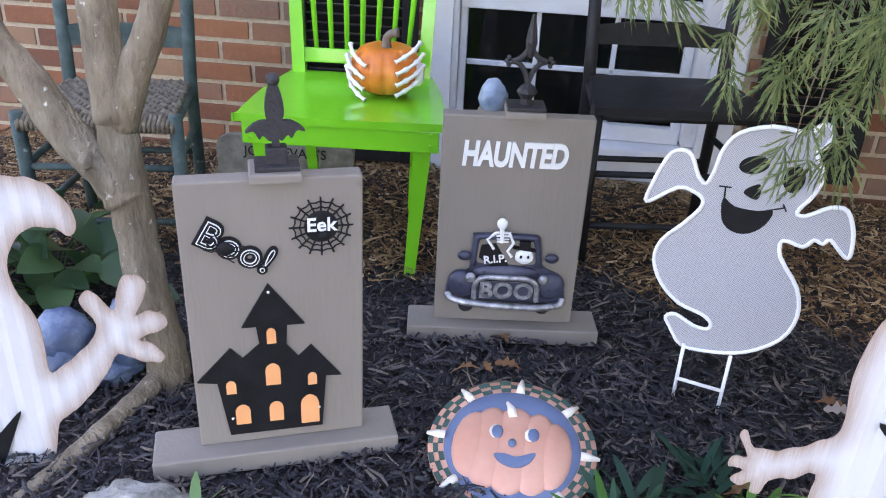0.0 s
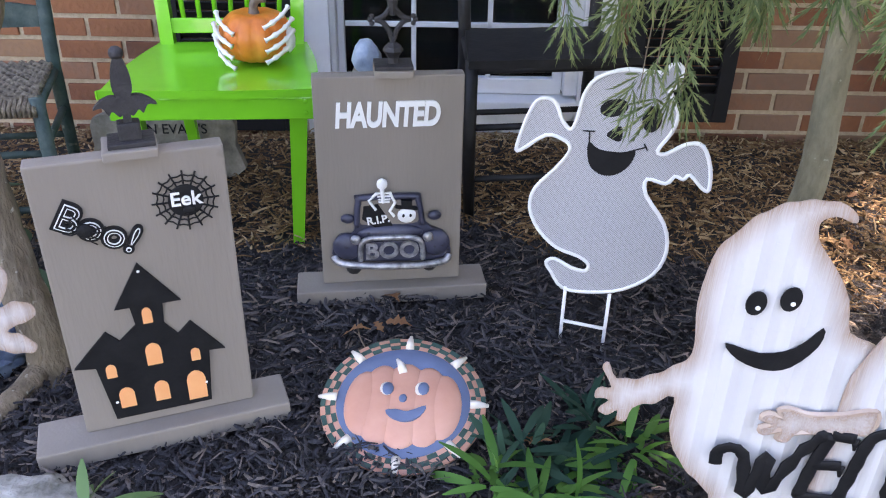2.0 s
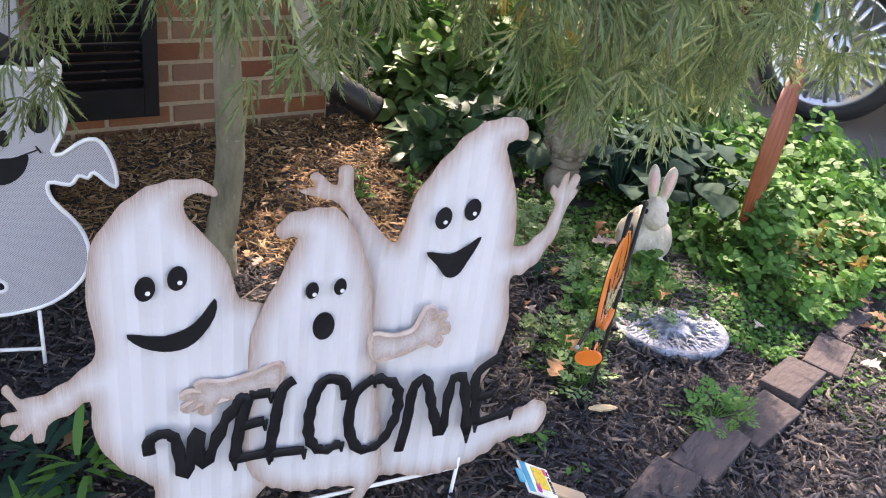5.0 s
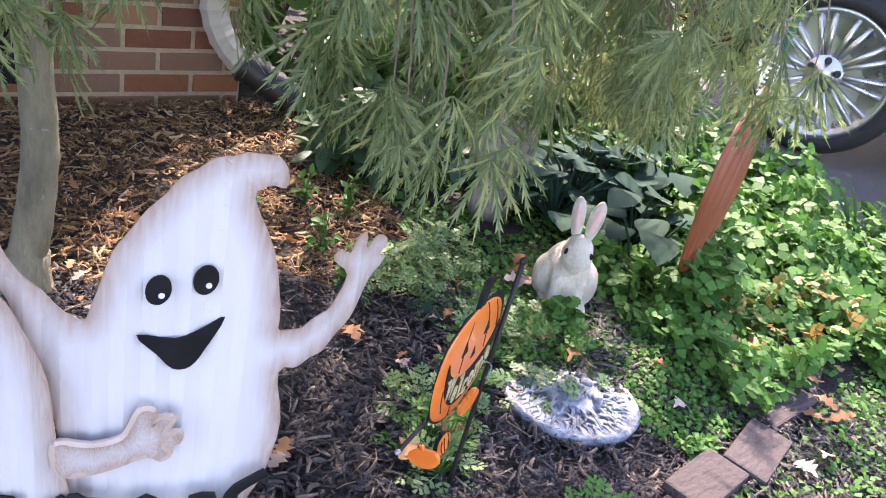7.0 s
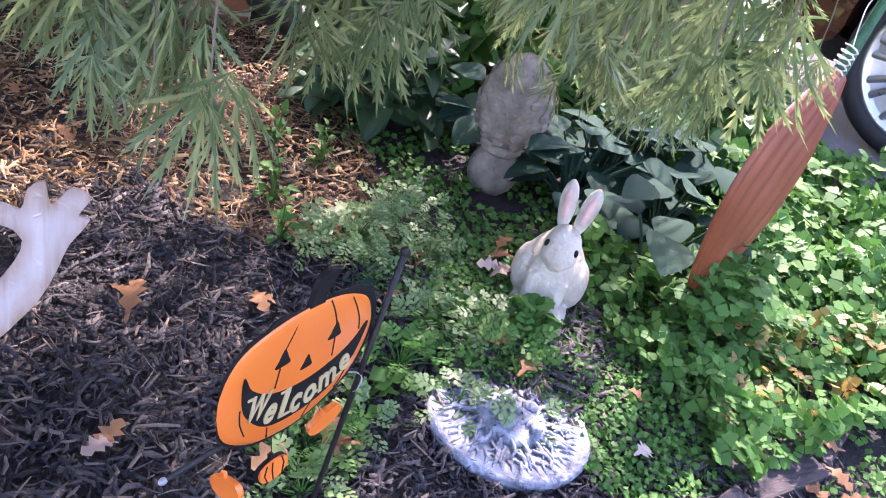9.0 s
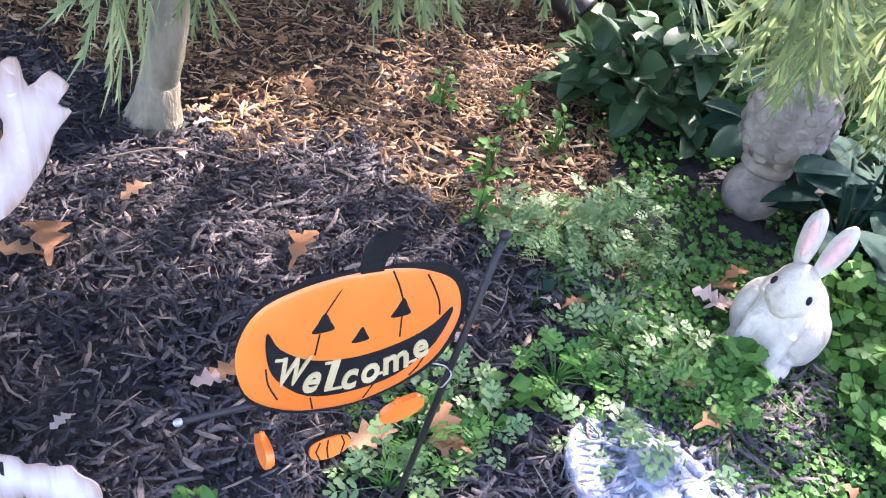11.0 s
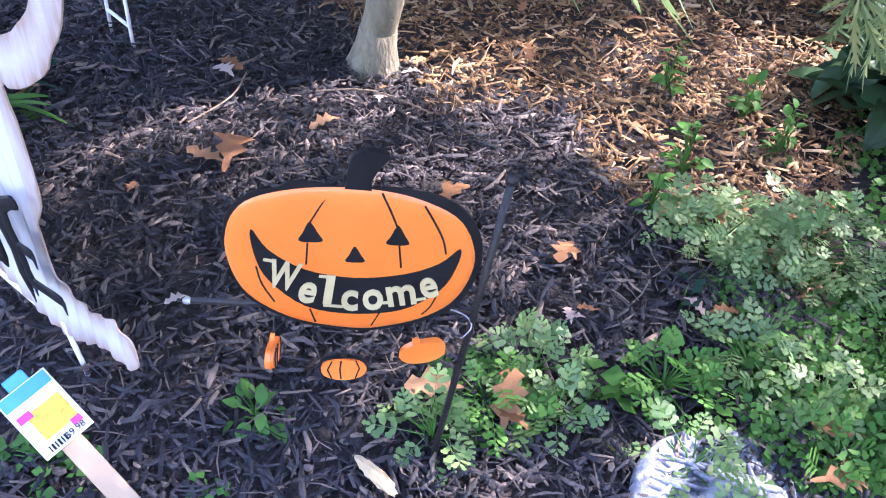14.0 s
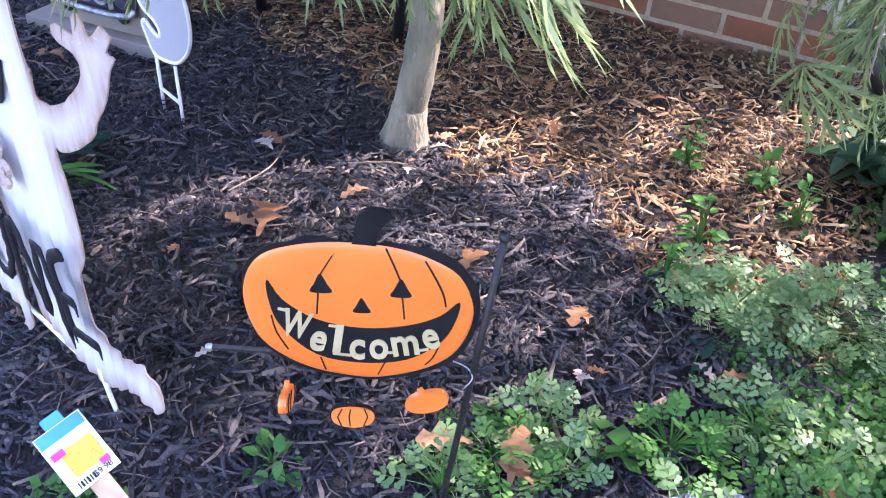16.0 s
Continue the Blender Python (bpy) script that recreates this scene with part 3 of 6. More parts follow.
fleur_finial(b1.matrix_basis @ pose(.024, .05, .576))
b2 = sign_board(pose(.044, 1.209, 0, 0, 0, 6.9) @ pose(.2215, 0, 0), "taupe painted board with a tin truck and the word haunted", .498)
# brush letters
hw = part("lettering", text_bm("HAUNTED", .06, .005, pose(-.005, PF - .0025, .452) @ Matrix.Diagonal((.81, 1, 1.25, 1)), .96, .0022, .12), M_WHITE, b2, "white brush-style letters")
truck = part("truck_body", slabbed(catmull([(-.125, .115), (-.13, .15), (-.115, .172), (-.085, .178), (-.08, .255), (-.07, .268), (.05, .268), (.068, .258), (.078, .195), (.12, .17), (.132, .145), (.125, .105), (.0, .1)], 3), PF, PF - .012), M_NAVY, b2, "navy tin pickup truck front")
part("cab_window", slabbed(catmull([(-.068, .2), (-.066, .25), (-.055, .258), (.045, .256), (.055, .248), (.058, .2)], 3), PF - .012, PF - .0135), M_BOARD, truck)
part("roof_rim", tubed(catmull([(-.078, PF - .014, .195), (-.074, PF - .014, .255), (-.06, PF - .014, .266), (.045, PF - .014, .266), (.06, PF - .014, .256), (.07, PF - .014, .195)], 4, False), .007, 8), M_NAVY, truck, "", True)
part("bonnet", blobbed((-.003, PF - .012, .176), (.075, .014, .022), sub=3), M_NAVY, truck, "", True)
for sx in (-1, 1):
    part("fender", blobbed((sx * .1 - .0, PF - .012, .145), (.034, .016, .034), sub=3), M_NAVY, truck, "", True)
    part("headlight", blobbed((sx * .082, PF - .026, .168), (.0125, .008, .0125), sub=2), M_SILVER, truck, "silver headlight", True)
    part("wheel", blobbed((sx * .088, PF - .008, .085), (.018, .01, .018), sub=2), M_TYRE, truck, "", True)
    part("wing_mirror", blobbed((sx * .098, PF - .01, .214), (.016, .008, .012), sub=2), M_NAVY, truck, "", True)
part("bumper", tubed(catmull([(-.132, PF - .012, .12), (-.12, PF - .022, .108), (-.06, PF - .028, .1), (.06, PF - .028, .095), (.12, PF - .022, .1), (.132, PF - .012, .112)], 4, False), .0085, 8), M_SILVER, truck, "worn silver bumper", True)
part("grille_hoop", tubed(catmull([(-.072, PF - .024, .112), (-.07, PF - .026, .155), (-.05, PF - .028, .17), (.0, PF - .03, .172), (.05, PF - .028, .168), (.068, PF - .026, .15), (.07, PF - .024, .11)], 4, False), .0065, 8), M_SILVER, truck, "worn silver grille hoop", True)
gr = part("grille", boxed((.13, .008, .05), (-.001, PF - .018, .133), bevel=.003), M_NAVY, truck)
part("grille_letters", text_bm("BOO", .056, .006, pose(0, PF - .024, .134), 1, .0018), M_SILVER, truck, "embossed tin letters")
part("coffin_lid", slabbed([(-.066, .215), (-.03, .188), (.005, .19), (.0, .2), (-.03, .25), (-.062, .245)], PF - .013, PF - .018), M_INK, truck)
part("lettering", text_bm("R.I.P.", .026, .002, pose(-.03, PF - .019, .212, 0, -8, 0), 1, .0006), M_WHITE, truck)
sk = bmesh.new()
blob(sk, (-.02, PF - .02, .301), (.0125, .006, .014), sub=2)
tube(sk, [(-.02, PF - .018, .29), (-.018, PF - .018, .255)], .005, 8)
for q in range(4):
    box(sk, (.034 - .003 * q, .006, .004), (-.016, PF - .018, .278 - .007 * q), bevel=.001)
tube(sk, [(-.032, PF - .018, .278), (-.05, PF - .02, .262), (-.035, PF - .024, .24)], .0035, 7)
tube(sk, [(-.003, PF - .018, .278), (.008, PF - .02, .255), (-.004, PF - .022, .235), (.006, PF - .024, .222)], .0035, 7)
part("skeleton_figure", sk, M_WHITE, truck, "white tin skeleton")
dg = part("dog_figure", blobbed((.034, PF - .02, .222), (.022, .008, .019), sub=2), M_WHITE, truck, "white tin dog in a dark hat")
part("hat", slabbed([(.008, .242), (.06, .235), (.058, .241), (.046, .243), (.046, .258), (.022, .26), (.022, .244), (.01, .247)], PF - .013, PF - .024), M_INK, truck)
for ex in (.026, .042):
    part("eye", blobbed((ex, PF - .028, .225), (.0035, .002, .0045), sub=1), M_INK, dg)


def cross_finial(m):
    s = thing("iron_finial", "cast iron four-petal cross finial on a board", "finial", m, "cast iron finials")
    part("foot", boxed((.08, .065, .008), (0, 0, .004), bevel=.002), M_IRON, s)
    part("socket", lathe(bmesh.new(), [(.012, .008), (.012, .02), (.022, .034), (.018, .042), (.009, .05)], 8), M_IRON, s)
    part("spear", lathe(bmesh.new(), [(.006, .105), (.012, .135), (.009, .16), (.003, .19)], 8), M_IRON, s)
    for sx in (-1, 1):
        part("curl", tubed(catmull([(0, 0, .05), (sx * .008, 0, .075), (sx * .022, 0, .092), (sx * .036, 0, .096)], 4, False), .0055, 7), M_IRON, s)
        part("curl", tubed(catmull([(sx * .036, 0, .096), (sx * .02, 0, .102), (sx * .008, 0, .115), (0, 0, .13)], 4, False), .0055, 7), M_IRON, s)
        for q in (-1, 0, 1):
            part("bead", blobbed((sx * (.042 if q else .046), 0, .096 + q * .007), (.006, .006, .006), sub=1), M_IRON, s)
    return s


cross_finial(b2.matrix_basis @ pose(.01, .05, .554))


# ---------------- chairs ----------------
def spindle_chair(m):
    """Painted kitchen chair. Origin on the ground under the seat's middle, facing -y."""
    c = thing("kitchen_chair", "glossy lime green painted wooden chair with spindles", "chair", m)
    W, D, H = .247, .2, .44
    seat = catmull([(-W, -D + .01), (-W + .01, -D), (0, -D - .008), (W - .01, -D), (W, -D + .01), (W - .012, 0), (W - .045, D - .03), (W - .07, D), (0, D), (-W + .07, D), (-W + .045, D - .03), (-W + .012, 0)], 3)
    bm = bmesh.new()
    slab(bm, seat, 0, -.02)
    bmesh.ops.transform(bm, matrix=Matrix(((1, 0, 0, 0), (0, 0, 1, 0), (0, -1, 0, H - .02), (0, 0, 0, 1))), verts=bm.verts)
    part("seat", bm, M_GREEN, c)
    part("apron", boxed((2 * W - .02, .022, .055), (0, -D + .014, H - .048), bevel=.003), M_GREEN, c)
    for sx in (-1, 1):
        part("apron", boxed((.02, 2 * D - .05, .05), (sx * (W - .04), 0, H - .046), pose(0, 0, 0, 0, 0, sx * 6), .003), M_GREEN, c)
        for q in (-1, 1):
            part("screw", lathe(bmesh.new(), [(.006, 0), (.006, .002), (.004, .003)], 10, pose(sx * (W - .03), -D + .004, H - .045 + q * .014, 90)), M_GREEN, c)
        bm = bmesh.new()
        g = bmesh.ops.create_cone(bm, cap_ends=True, segments=4, radius1=.02, radius2=.032, depth=H - .02)["verts"]
        bmesh.ops.transform(bm, matrix=Matrix.Translation((0, 0, (H - .02) / 2)) @ pose(0, 0, 0, 0, 0, 45), verts=g)
        for v in bm.verts:
            v.co.x += sx * (W - .045) - sx * .03 * (1 - v.co.z / H)
            v.co.y += -D + .04 + .02 * (1 - v.co.z / H)
        part("front_leg", bm, M_GREEN, c)
        part("back_leg", tubed([(sx * (W - .1), D + .06, 0), (sx * (W - .085), D + .0, H - .02)], [.018, .024], 4), M_GREEN, c)
        part("back_post", tubed([(sx * (W - .075), D - .01, H - .02), (sx * (W - .062), D + .03, .7), (sx * (W - .05), D + .09, .95)], [.025, .024, .02], 4), M_GREEN, c)
    part("lower_rail", boxed((2 * W - .16, .02, .04), (0, D - .0, H + .045), pose(0, 0, 0, -8), .004), M_GREEN, c)
    part("top_rail", boxed((2 * W - .1, .022, .09), (0, D + .085, .9), pose(0, 0, 0, -12), .006), M_GREEN, c)
    for i in range(7):
        x = -.126 + .042 * i
        part("spindle", tubed([(x, D + .002, H + .06), (x * 1.12, D + .03, .68), (x * 1.2, D + .075, .87)], [.0065, .009, .0065], 8), M_GREEN, c, "", True)
    return c


spindle_chair(pose(-.18, 1.65, 0, 0, 0, 4.2))

# carved pumpkin held by bone fingers on the green seat
pk = thing("pumpkin_ornament", "orange pumpkin ornament gripped by white skeleton fingers", "pumpkin", pose(-.096, 1.68, .44))


def pumpkin_bm(r, h, ribs=11, depth=.10, seg=66):
    bm, rings = bmesh.new(), []
    for i in range(19):
        a = -math.pi / 2 + math.pi * i / 18
        ring = []
        for k in range(seg):
            t = 2 * math.pi * k / seg
            f = 1 - depth * (1 - abs(math.cos(ribs * t / 2))) ** 2
            dip = .12 * h * math.exp(-(math.cos(a) / .35) ** 2) * (1 if a > 0 else -.6)
            ring.append(bm.verts.new((r * f * math.cos(a) ** .8 * math.cos(t), r * f * math.cos(a) ** .8 * math.sin(t), h / 2 + h / 2 * math.sin(a) - dip)) if abs(math.cos(a)) > 1e-6 else bm.verts.new((.001 * math.cos(t), .001 * math.sin(t), h / 2 + h / 2 * math.sin(a) - dip)))
        rings.append(ring)
    for a, b in zip(rings, rings[1:]):
        for k in range(seg):
            bm.faces.new((a[k], a[(k + 1) % seg], b[(k + 1) % seg], b[k]))
    return bm


part("pumpkin_body", pumpkin_bm(.092, .135), M_PUMPKIN, pk, "", True)
part("stem", tubed(catmull([(0, 0, .115), (.0, 0, .14), (.012, -.004, .155), (.03, -.008, .16)], 4, False), [.016, .014, .0125, .0115, .011, .011, .0105, .0105, .011, .011, .011, .012, .012], 8), M_STEM, pk, "brown dry stem", True)
for sx in (-1, 1):
    hnd = part("bone_palm", blobbed((sx * .088, -.018, .062), (.012, .025, .03), sub=2, rough=.3), M_WHITE, pk, "white bony palm", True)
    for i in range(4):
        z = .03 + .028 * i
        r = .097 * math.cos((z - .067) / .1) + .004
        pts = [(r * math.sin(sx * t), -r * math.cos(t), z + .04 * (t - .95) + (.012 if sx > 0 else -.004)) for t in (1.35, 1.1, .86, .6, .42)]
        pts = catmull(pts, 3, False)
        part("bone_finger", tubed(pts, [.0075 if k % 4 == 0 else .0048 for k in range(len(pts))], 8), M_WHITE, hnd, "", True)


def ladder_chair(m, label, mat, seat_mat, W, D, H, top, woven, group=""):
    """Chair of round turned posts and rungs. Origin on the ground, facing -y."""
    c = thing("ladderback_chair", label, "chair", m, group)
    r = .017
    for sx in (-1, 1):
        part("front_post", tubed([(sx * W * .97, -D, 0), (sx * W, -D, H * .5), (sx * W, -D, H + .012)], [r * .9, r * 1.05, r], 12), mat, c, "", True)
        part("back_post", tubed([(sx * W * .86, D + .02, 0), (sx * W * .86, D, H), (sx * W * .92, D + .07, top)], [r * .9, r * 1.05, r], 12), mat, c, "", True)
        for z in (.14, .28):
            part("side_rung", tubed([(sx * W * .97, -D, z), (sx * W * .86, D + .01, z)], .0095, 8), mat, c, "", True)
        part("seat_rail", tubed([(sx * W, -D, H - .012), (sx * W * .86, D, H - .012)], .012, 8), mat, c, "", True)
    for z in (.12, .27):
        part("front_rung", tubed([(-W, -D, z), (W, -D, z)], .0095, 8), mat, c, "", True)
    part("back_rung", tubed([(-W * .86, D + .01, .2), (W * .86, D + .01, .2)], .0095, 8), mat, c, "", True)
    for yy, ww in ((-D, W), (D, W * .86)):
        part("seat_rail", tubed([(-ww, yy, H - .012), (ww, yy, H - .012)], .012, 8), mat, c, "", True)
    for z in (H + .13, H + .27, H + .4):
        yy = D + .07 * (z - H) / (top - H)
        part("back_slat", slabbed([(-W * .87, z - .03), (W * .87, z - .03), (W * .87, z + .02), (W * .45, z + .032), (-W * .45, z + .032), (-W * .87, z + .02)], yy + .006, yy - .006), mat, c)
    if woven:
        n, rows = 26, 16
        for j in range(rows):
            y = -D + 2 * D * (j + .5) / rows
            w = W + (W * .86 - W) * (j + .5) / rows
            pts = [(-w + 2 * w * i / n, y, H + .006 + .005 * (1 if (i + j) % 2 else -1)) for i in range(n + 1)]
            part("rush_strand", tubed(pts, 2 * D / rows * .46, 6), seat_mat, c, "", True)
        bm = bmesh.new()
        for i in range(34):
            x = -W + 2 * W * (i + .5) / 34
            tube(bm, [(x, -D - .016, H - .03), (x, -D - .018, H - .01), (x + .004, -D + .01, H + .01)], .006, 5)
        part("rush_wrap", bm, seat_mat, c, "", True)
    else:
        bm = bmesh.new()
        slab(bm, [(-W - .012, -D - .02), (W + .012, -D - .02), (W * .86, D), (-W * .86, D)], .004, -.016)
        bmesh.ops.transform(bm, matrix=Matrix(((1, 0, 0, 0), (0, 0, 1, 0), (0, -1, 0, H), (0, 0, 0, 1))), verts=bm.verts)
        part("seat", bm, seat_mat, c)
    return c


ladder_chair(pose(.648, 1.845, 0, 0, 0, 8), "black painted wooden chair with round posts and rungs", M_BLACK, M_BLACK, .222, .145, .44, 1.0, False)
ladder_chair(pose(-.80, 1.60, -.01, 0, 0, 10), "weathered teal chair with a woven rush seat", M_TEAL, M_RUSH, .19, .15, .40, 1.0, True)

# engraved stone marker against the wall
ts = thing("tombstone", "small grey slate tombstone leaning behind the green chair", "tombstone", pose(-.45, 1.93, 0, -6, 0, 3))
part("slab", slabbed(catmull([(-.2, 0), (-.21, .1), (-.205, .185), (-.1, .2), (0, .205), (.1, .2), (.2, .185), (.205, .1), (.2, 0)], 3), .02, -.02), M_STONE, ts)
part("lettering", text_bm("JOHN EVAN'S", .042, .003, pose(0, -.021, .15)), M_INK, ts, "dark engraved name")


# ---------------- screen ghost on a wire stand ----------------
def outline_tube(pts2, y, r, seg=7):
    pts = [(p[0], y, p[1]) for p in pts2]
    return tubed(pts + [pts[0]], r, seg)


MG_A = [(-.052, .129), (-.082, .165), (-.094, .185), (-.076, .197), (-.039, .182), (-.010, .181), (-.005, .198), (-.027, .213), (-.075, .225), (-.116, .26), (-.138, .306), (-.131, .352), (-.095, .399), (-.071, .435), (-.068, .455), (-.085, .467), (-.118, .470), (-.166, .431), (-.174, .441), (-.149, .523), (-.126, .545), (-.104, .538), (-.086, .502), (-.068, .489), (-.058, .519), (-.051, .56), (-.028, .597)]
MG_B = [(.025, .619), (.082, .619), (.105, .639), (.122, .627), (.115, .597), (.104, .587), (.125, .548), (.118, .508), (.098, .470), (.114, .465), (.151, .491), (.179, .490), (.198, .45), (.203, .405), (.190, .407), (.165, .430), (.154, .419), (.138, .423), (.123, .405), (.087, .409), (.09, .374), (.132, .319), (.146, .26), (.128, .202), (.073, .154), (.01, .133)]
mg = thing("screen_ghost", "grey wire screen ghost with a white wire outline", "ghost", pose(.685, 1.09, 0, 0, 0, -19))
mgo = catmull(MG_A + MG_B, 3)
part("screen", slabbed(mgo, .0006, -.0006), M_SCREEN, mg, "fine grey wire mesh")
part("outline_wire", outline_tube(mgo, 0, .0042), M_WHITE, mg, "white wire rim", True)
for x in (-.047, .047):
    part("stand_leg", tubed([(x, 0, .135), (x - .0, 0, .045), (x, 0, -.03)], .004, 7), M_WHITE, mg, "", True)
part("stand_bar", tubed([(-.047, 0, .046), (.047, 0, .046)], .004, 7), M_WHITE, mg, "", True)


def oval(u, v, a, b, rot=0.0, n=20):
    c, s = math.cos(radians(rot)), math.sin(radians(rot))
    return [(u + a * math.cos(t) * c - b * math.sin(t) * s, v + a * math.cos(t) * s + b * math.sin(t) * c) for t in [2 * math.pi * k / n for k in range(n)]]


part("eye", slabbed(oval(.008, .543, .027, .017, 22), -.0008, -.002), M_INK, mg)
part("eye", slabbed(oval(.08, .53, .018, .026, -4), -.0008, -.002), M_INK, mg)
part("nose", slabbed(catmull([(.0, .488), (.012, .502), (.026, .508), (.03, .49), (.026, .478), (.012, .48)], 3), -.0008, -.002), M_INK, mg)
part("mouth", slabbed(catmull([(-.033, .468), (-.01, .456), (.03, .456), (.058, .463), (.05, .432), (.025, .408), (-.005, .405), (-.028, .425)], 3), -.0008, -.002), M_INK, mg)
for a, b in (((-.033, .49), (-.031, .462)), ((.045, .46), (.077, .474)), ((-.045, .49), (-.022, .492)), ((.072, .48), (.08, .467))):
    part("smile_line", tubed([(a[0], -.002, a[1]), (b[0], -.002, b[1])], .0014, 5), M_INK, mg)

# ---------------- three tin ghosts with the word on them ----------------
G1 = [(-.235, .12), (-.239, .165), (-.272, .198), (-.301, .24), (-.314, .29), (-.314, .335), (-.343, .317), (-.367, .307), (-.374, .28), (-.386, .278), (-.388, .296), (-.403, .286), (-.414, .292), (-.401, .314), (-.42, .313), (-.419, .33), (-.4, .337), (-.416, .366), (-.408, .377), (-.395, .354), (-.365, .358), (-.334, .377), (-.307, .402), (-.302, .43), (-.309, .493), (-.301, .561), (-.285, .592), (-.261, .623), (-.23, .645), (-.194, .653), (-.165, .65), (-.15, .638), (-.149, .628), (-.168, .633), (-.186, .629), (-.189, .616), (-.181, .595), (-.153, .56), (-.132, .524), (-.118, .474), (-.084, .46), (-.06, .4), (-.05, .2), (-.07, .13), (-.11, .085), (-.16, .075), (-.2, .08)]
G2 = [(-.085, .141), (-.11, .204), (-.106, .311), (-.104, .412), (-.084, .467), (-.06, .52), (-.044, .563), (-.062, .564), (-.073, .571), (-.072, .585), (-.056, .6), (-.037, .604), (-.009, .607), (.016, .598), (.047, .549), (.07, .474), (.077, .395), (.093, .288), (.112, .16), (.115, .122), (.102, .087), (.085, .06), (.06, .055), (.075, .085), (.05, .1), (-.02, .105)]
G3A = [(.109, .111), (.088, .289), (.072, .435), (.052, .512), (.029, .584), (.006, .609), (-.027, .619), (-.041, .628), (-.02, .631), (-.028, .645), (-.016, .651), (.002, .634), (.011, .633), (.012, .656), (.021, .661), (.032, .653), (.035, .618), (.058, .583), (.099, .537), (.109, .554), (.12, .589), (.134, .626), (.16, .663), (.187, .695), (.215, .716), (.247, .724), (.272, .723), (.286, .71), (.286, .689), (.269, .691), (.257, .677), (.283, .616), (.296, .543), (.299, .515), (.331, .52), (.358, .542), (.371, .574), (.35, .6), (.355, .612), (.37, .602), (.375, .621), (.386, .628), (.39, .606), (.404, .62), (.416, .611), (.408, .595)]
G3B = [(.416, .59), (.402, .566), (.389, .529), (.363, .487), (.331, .464), (.304, .456), (.314, .384), (.305, .309), (.285, .26), (.296, .195), (.351, .181), (.399, .2), (.427, .184), (.429, .146), (.407, .126), (.354, .122), (.317, .098), (.268, .076), (.206, .073), (.152, .089)]
RIB = .03


def border(ob, outline, reach, skip=()):
    """Writes how near each point lies to the outline: 1 at the edge, 0 past reach."""
    me = ob.data
    co = np.empty(len(me.vertices) * 3)
    me.vertices.foreach_get("co", co)
    p = co.reshape(-1, 3)[:, [0, 2]]
    a = np.array([tuple(q)[:2] for q in outline])
    d = np.roll(a, -1, 0) - a
    t = np.clip(((p[:, None] - a[None]) * d[None]).sum(2) / np.maximum((d * d).sum(1), 1e-12)[None], 0, 1)
    dist = np.linalg.norm(p[:, None] - (a[None] + t[..., None] * d[None]), axis=2).min(1)
    val = np.clip(1 - dist / reach, 0, 1) ** 1.35
    me.attributes.new("border", "FLOAT", "POINT").data.foreach_set("value", val)


def tin_ghost(name, outline, y, parent, label):
    """A corrugated tin cut-out with a sepia border, sprayed a little past the edge."""
    o = catmull(outline, 3)
    g = part(name, slabbed(o, y + .002, y, RIB, .0022), M_AIR, parent, label)
    border(g, o, .034)
    return g


def eyes(g, y, pairs, a, b):
    for u, v in pairs:
        e = part("eye", slabbed(oval(u, v, a, b, -8), y - .002, y - .004), M_INK, g)
        part("glint", slabbed(oval(u + .003, v - .006, .0032, .0032, 0, 10), y - .004, y - .0048), M_WHITE, e)


WG = pose(1.0, .44, 0, 0, 0, -12.1)
wg = thing("welcome_ghosts", "three white corrugated tin ghosts with a black painted welcome", "ghost sign", WG)
g3 = tin_ghost("tall_ghost", G3A + G3B, .004, wg, "tall waving ghost")
for v in g3.data.vertices:          # the waving arm is bent back
    if v.co.x > .31 and v.co.z > .42:
        v.co.y += .22 * (v.co.x - .31) + .9 * (v.co.x - .31) ** 2
g1 = tin_ghost("round_ghost", G1, -.004, wg, "round smiling ghost")
g2 = tin_ghost("small_ghost", G2, -.010, wg, "small open-mouthed ghost")
eyes(g1, -.006, [(-.239, .505), (-.199, .517)], .0125, .018)
eyes(g2, -.012, [(-.021, .483), (.019, .485)], .009, .013)
eyes(g3, .002, [(.171, .575), (.216, .586)], .0125, .0175)
part("mouth", slabbed(catmull([(-.264, .438), (-.218, .429), (-.179, .444), (-.152, .480), (-.152, .452), (-.178, .414), (-.209, .404), (-.245, .415)], 3), -.0068, -.009), M_INK, g1)
part("mouth", slabbed(oval(-.001, .421, .016, .023), -.0128, -.015), M_INK, g2)
part("mouth", slabbed(catmull([(.152, .520), (.19, .514), (.215, .525), (.238, .539), (.221, .500), (.207, .477), (.189, .475), (.172, .495)], 3), .001, -.001), M_INK, g3)


ARM_L = [(-.06, .365), (-.10, .352), (-.14, .345), (-.165, .35), (-.178, .345), (-.172, .335), (-.19, .338), (-.198, .328), (-.18, .322), (-.196, .312), (-.19, .303), (-.17, .312), (-.172, .298), (-.16, .296), (-.152, .31), (-.12, .318), (-.08, .325), (-.06, .33)]
ARM_R = [(.075, .395), (.11, .388), (.14, .395), (.15, .415), (.158, .432), (.17, .43), (.17, .412), (.18, .42), (.192, .416), (.183, .4), (.198, .396), (.198, .384), (.18, .382), (.19, .368), (.18, .36), (.165, .368), (.12, .352), (.08, .352)]
for arm in (ARM_L, ARM_R):
    tin_ghost("arm", arm, -.016, g2, "hand laid over the next ghost")
    # a sprayed brown shadow line painted round the hand
    part("painted_outline", outline_tube(catmull(arm, 3), -.0125, .0045, 5), M_GRUST, g2, "brown painted outline")
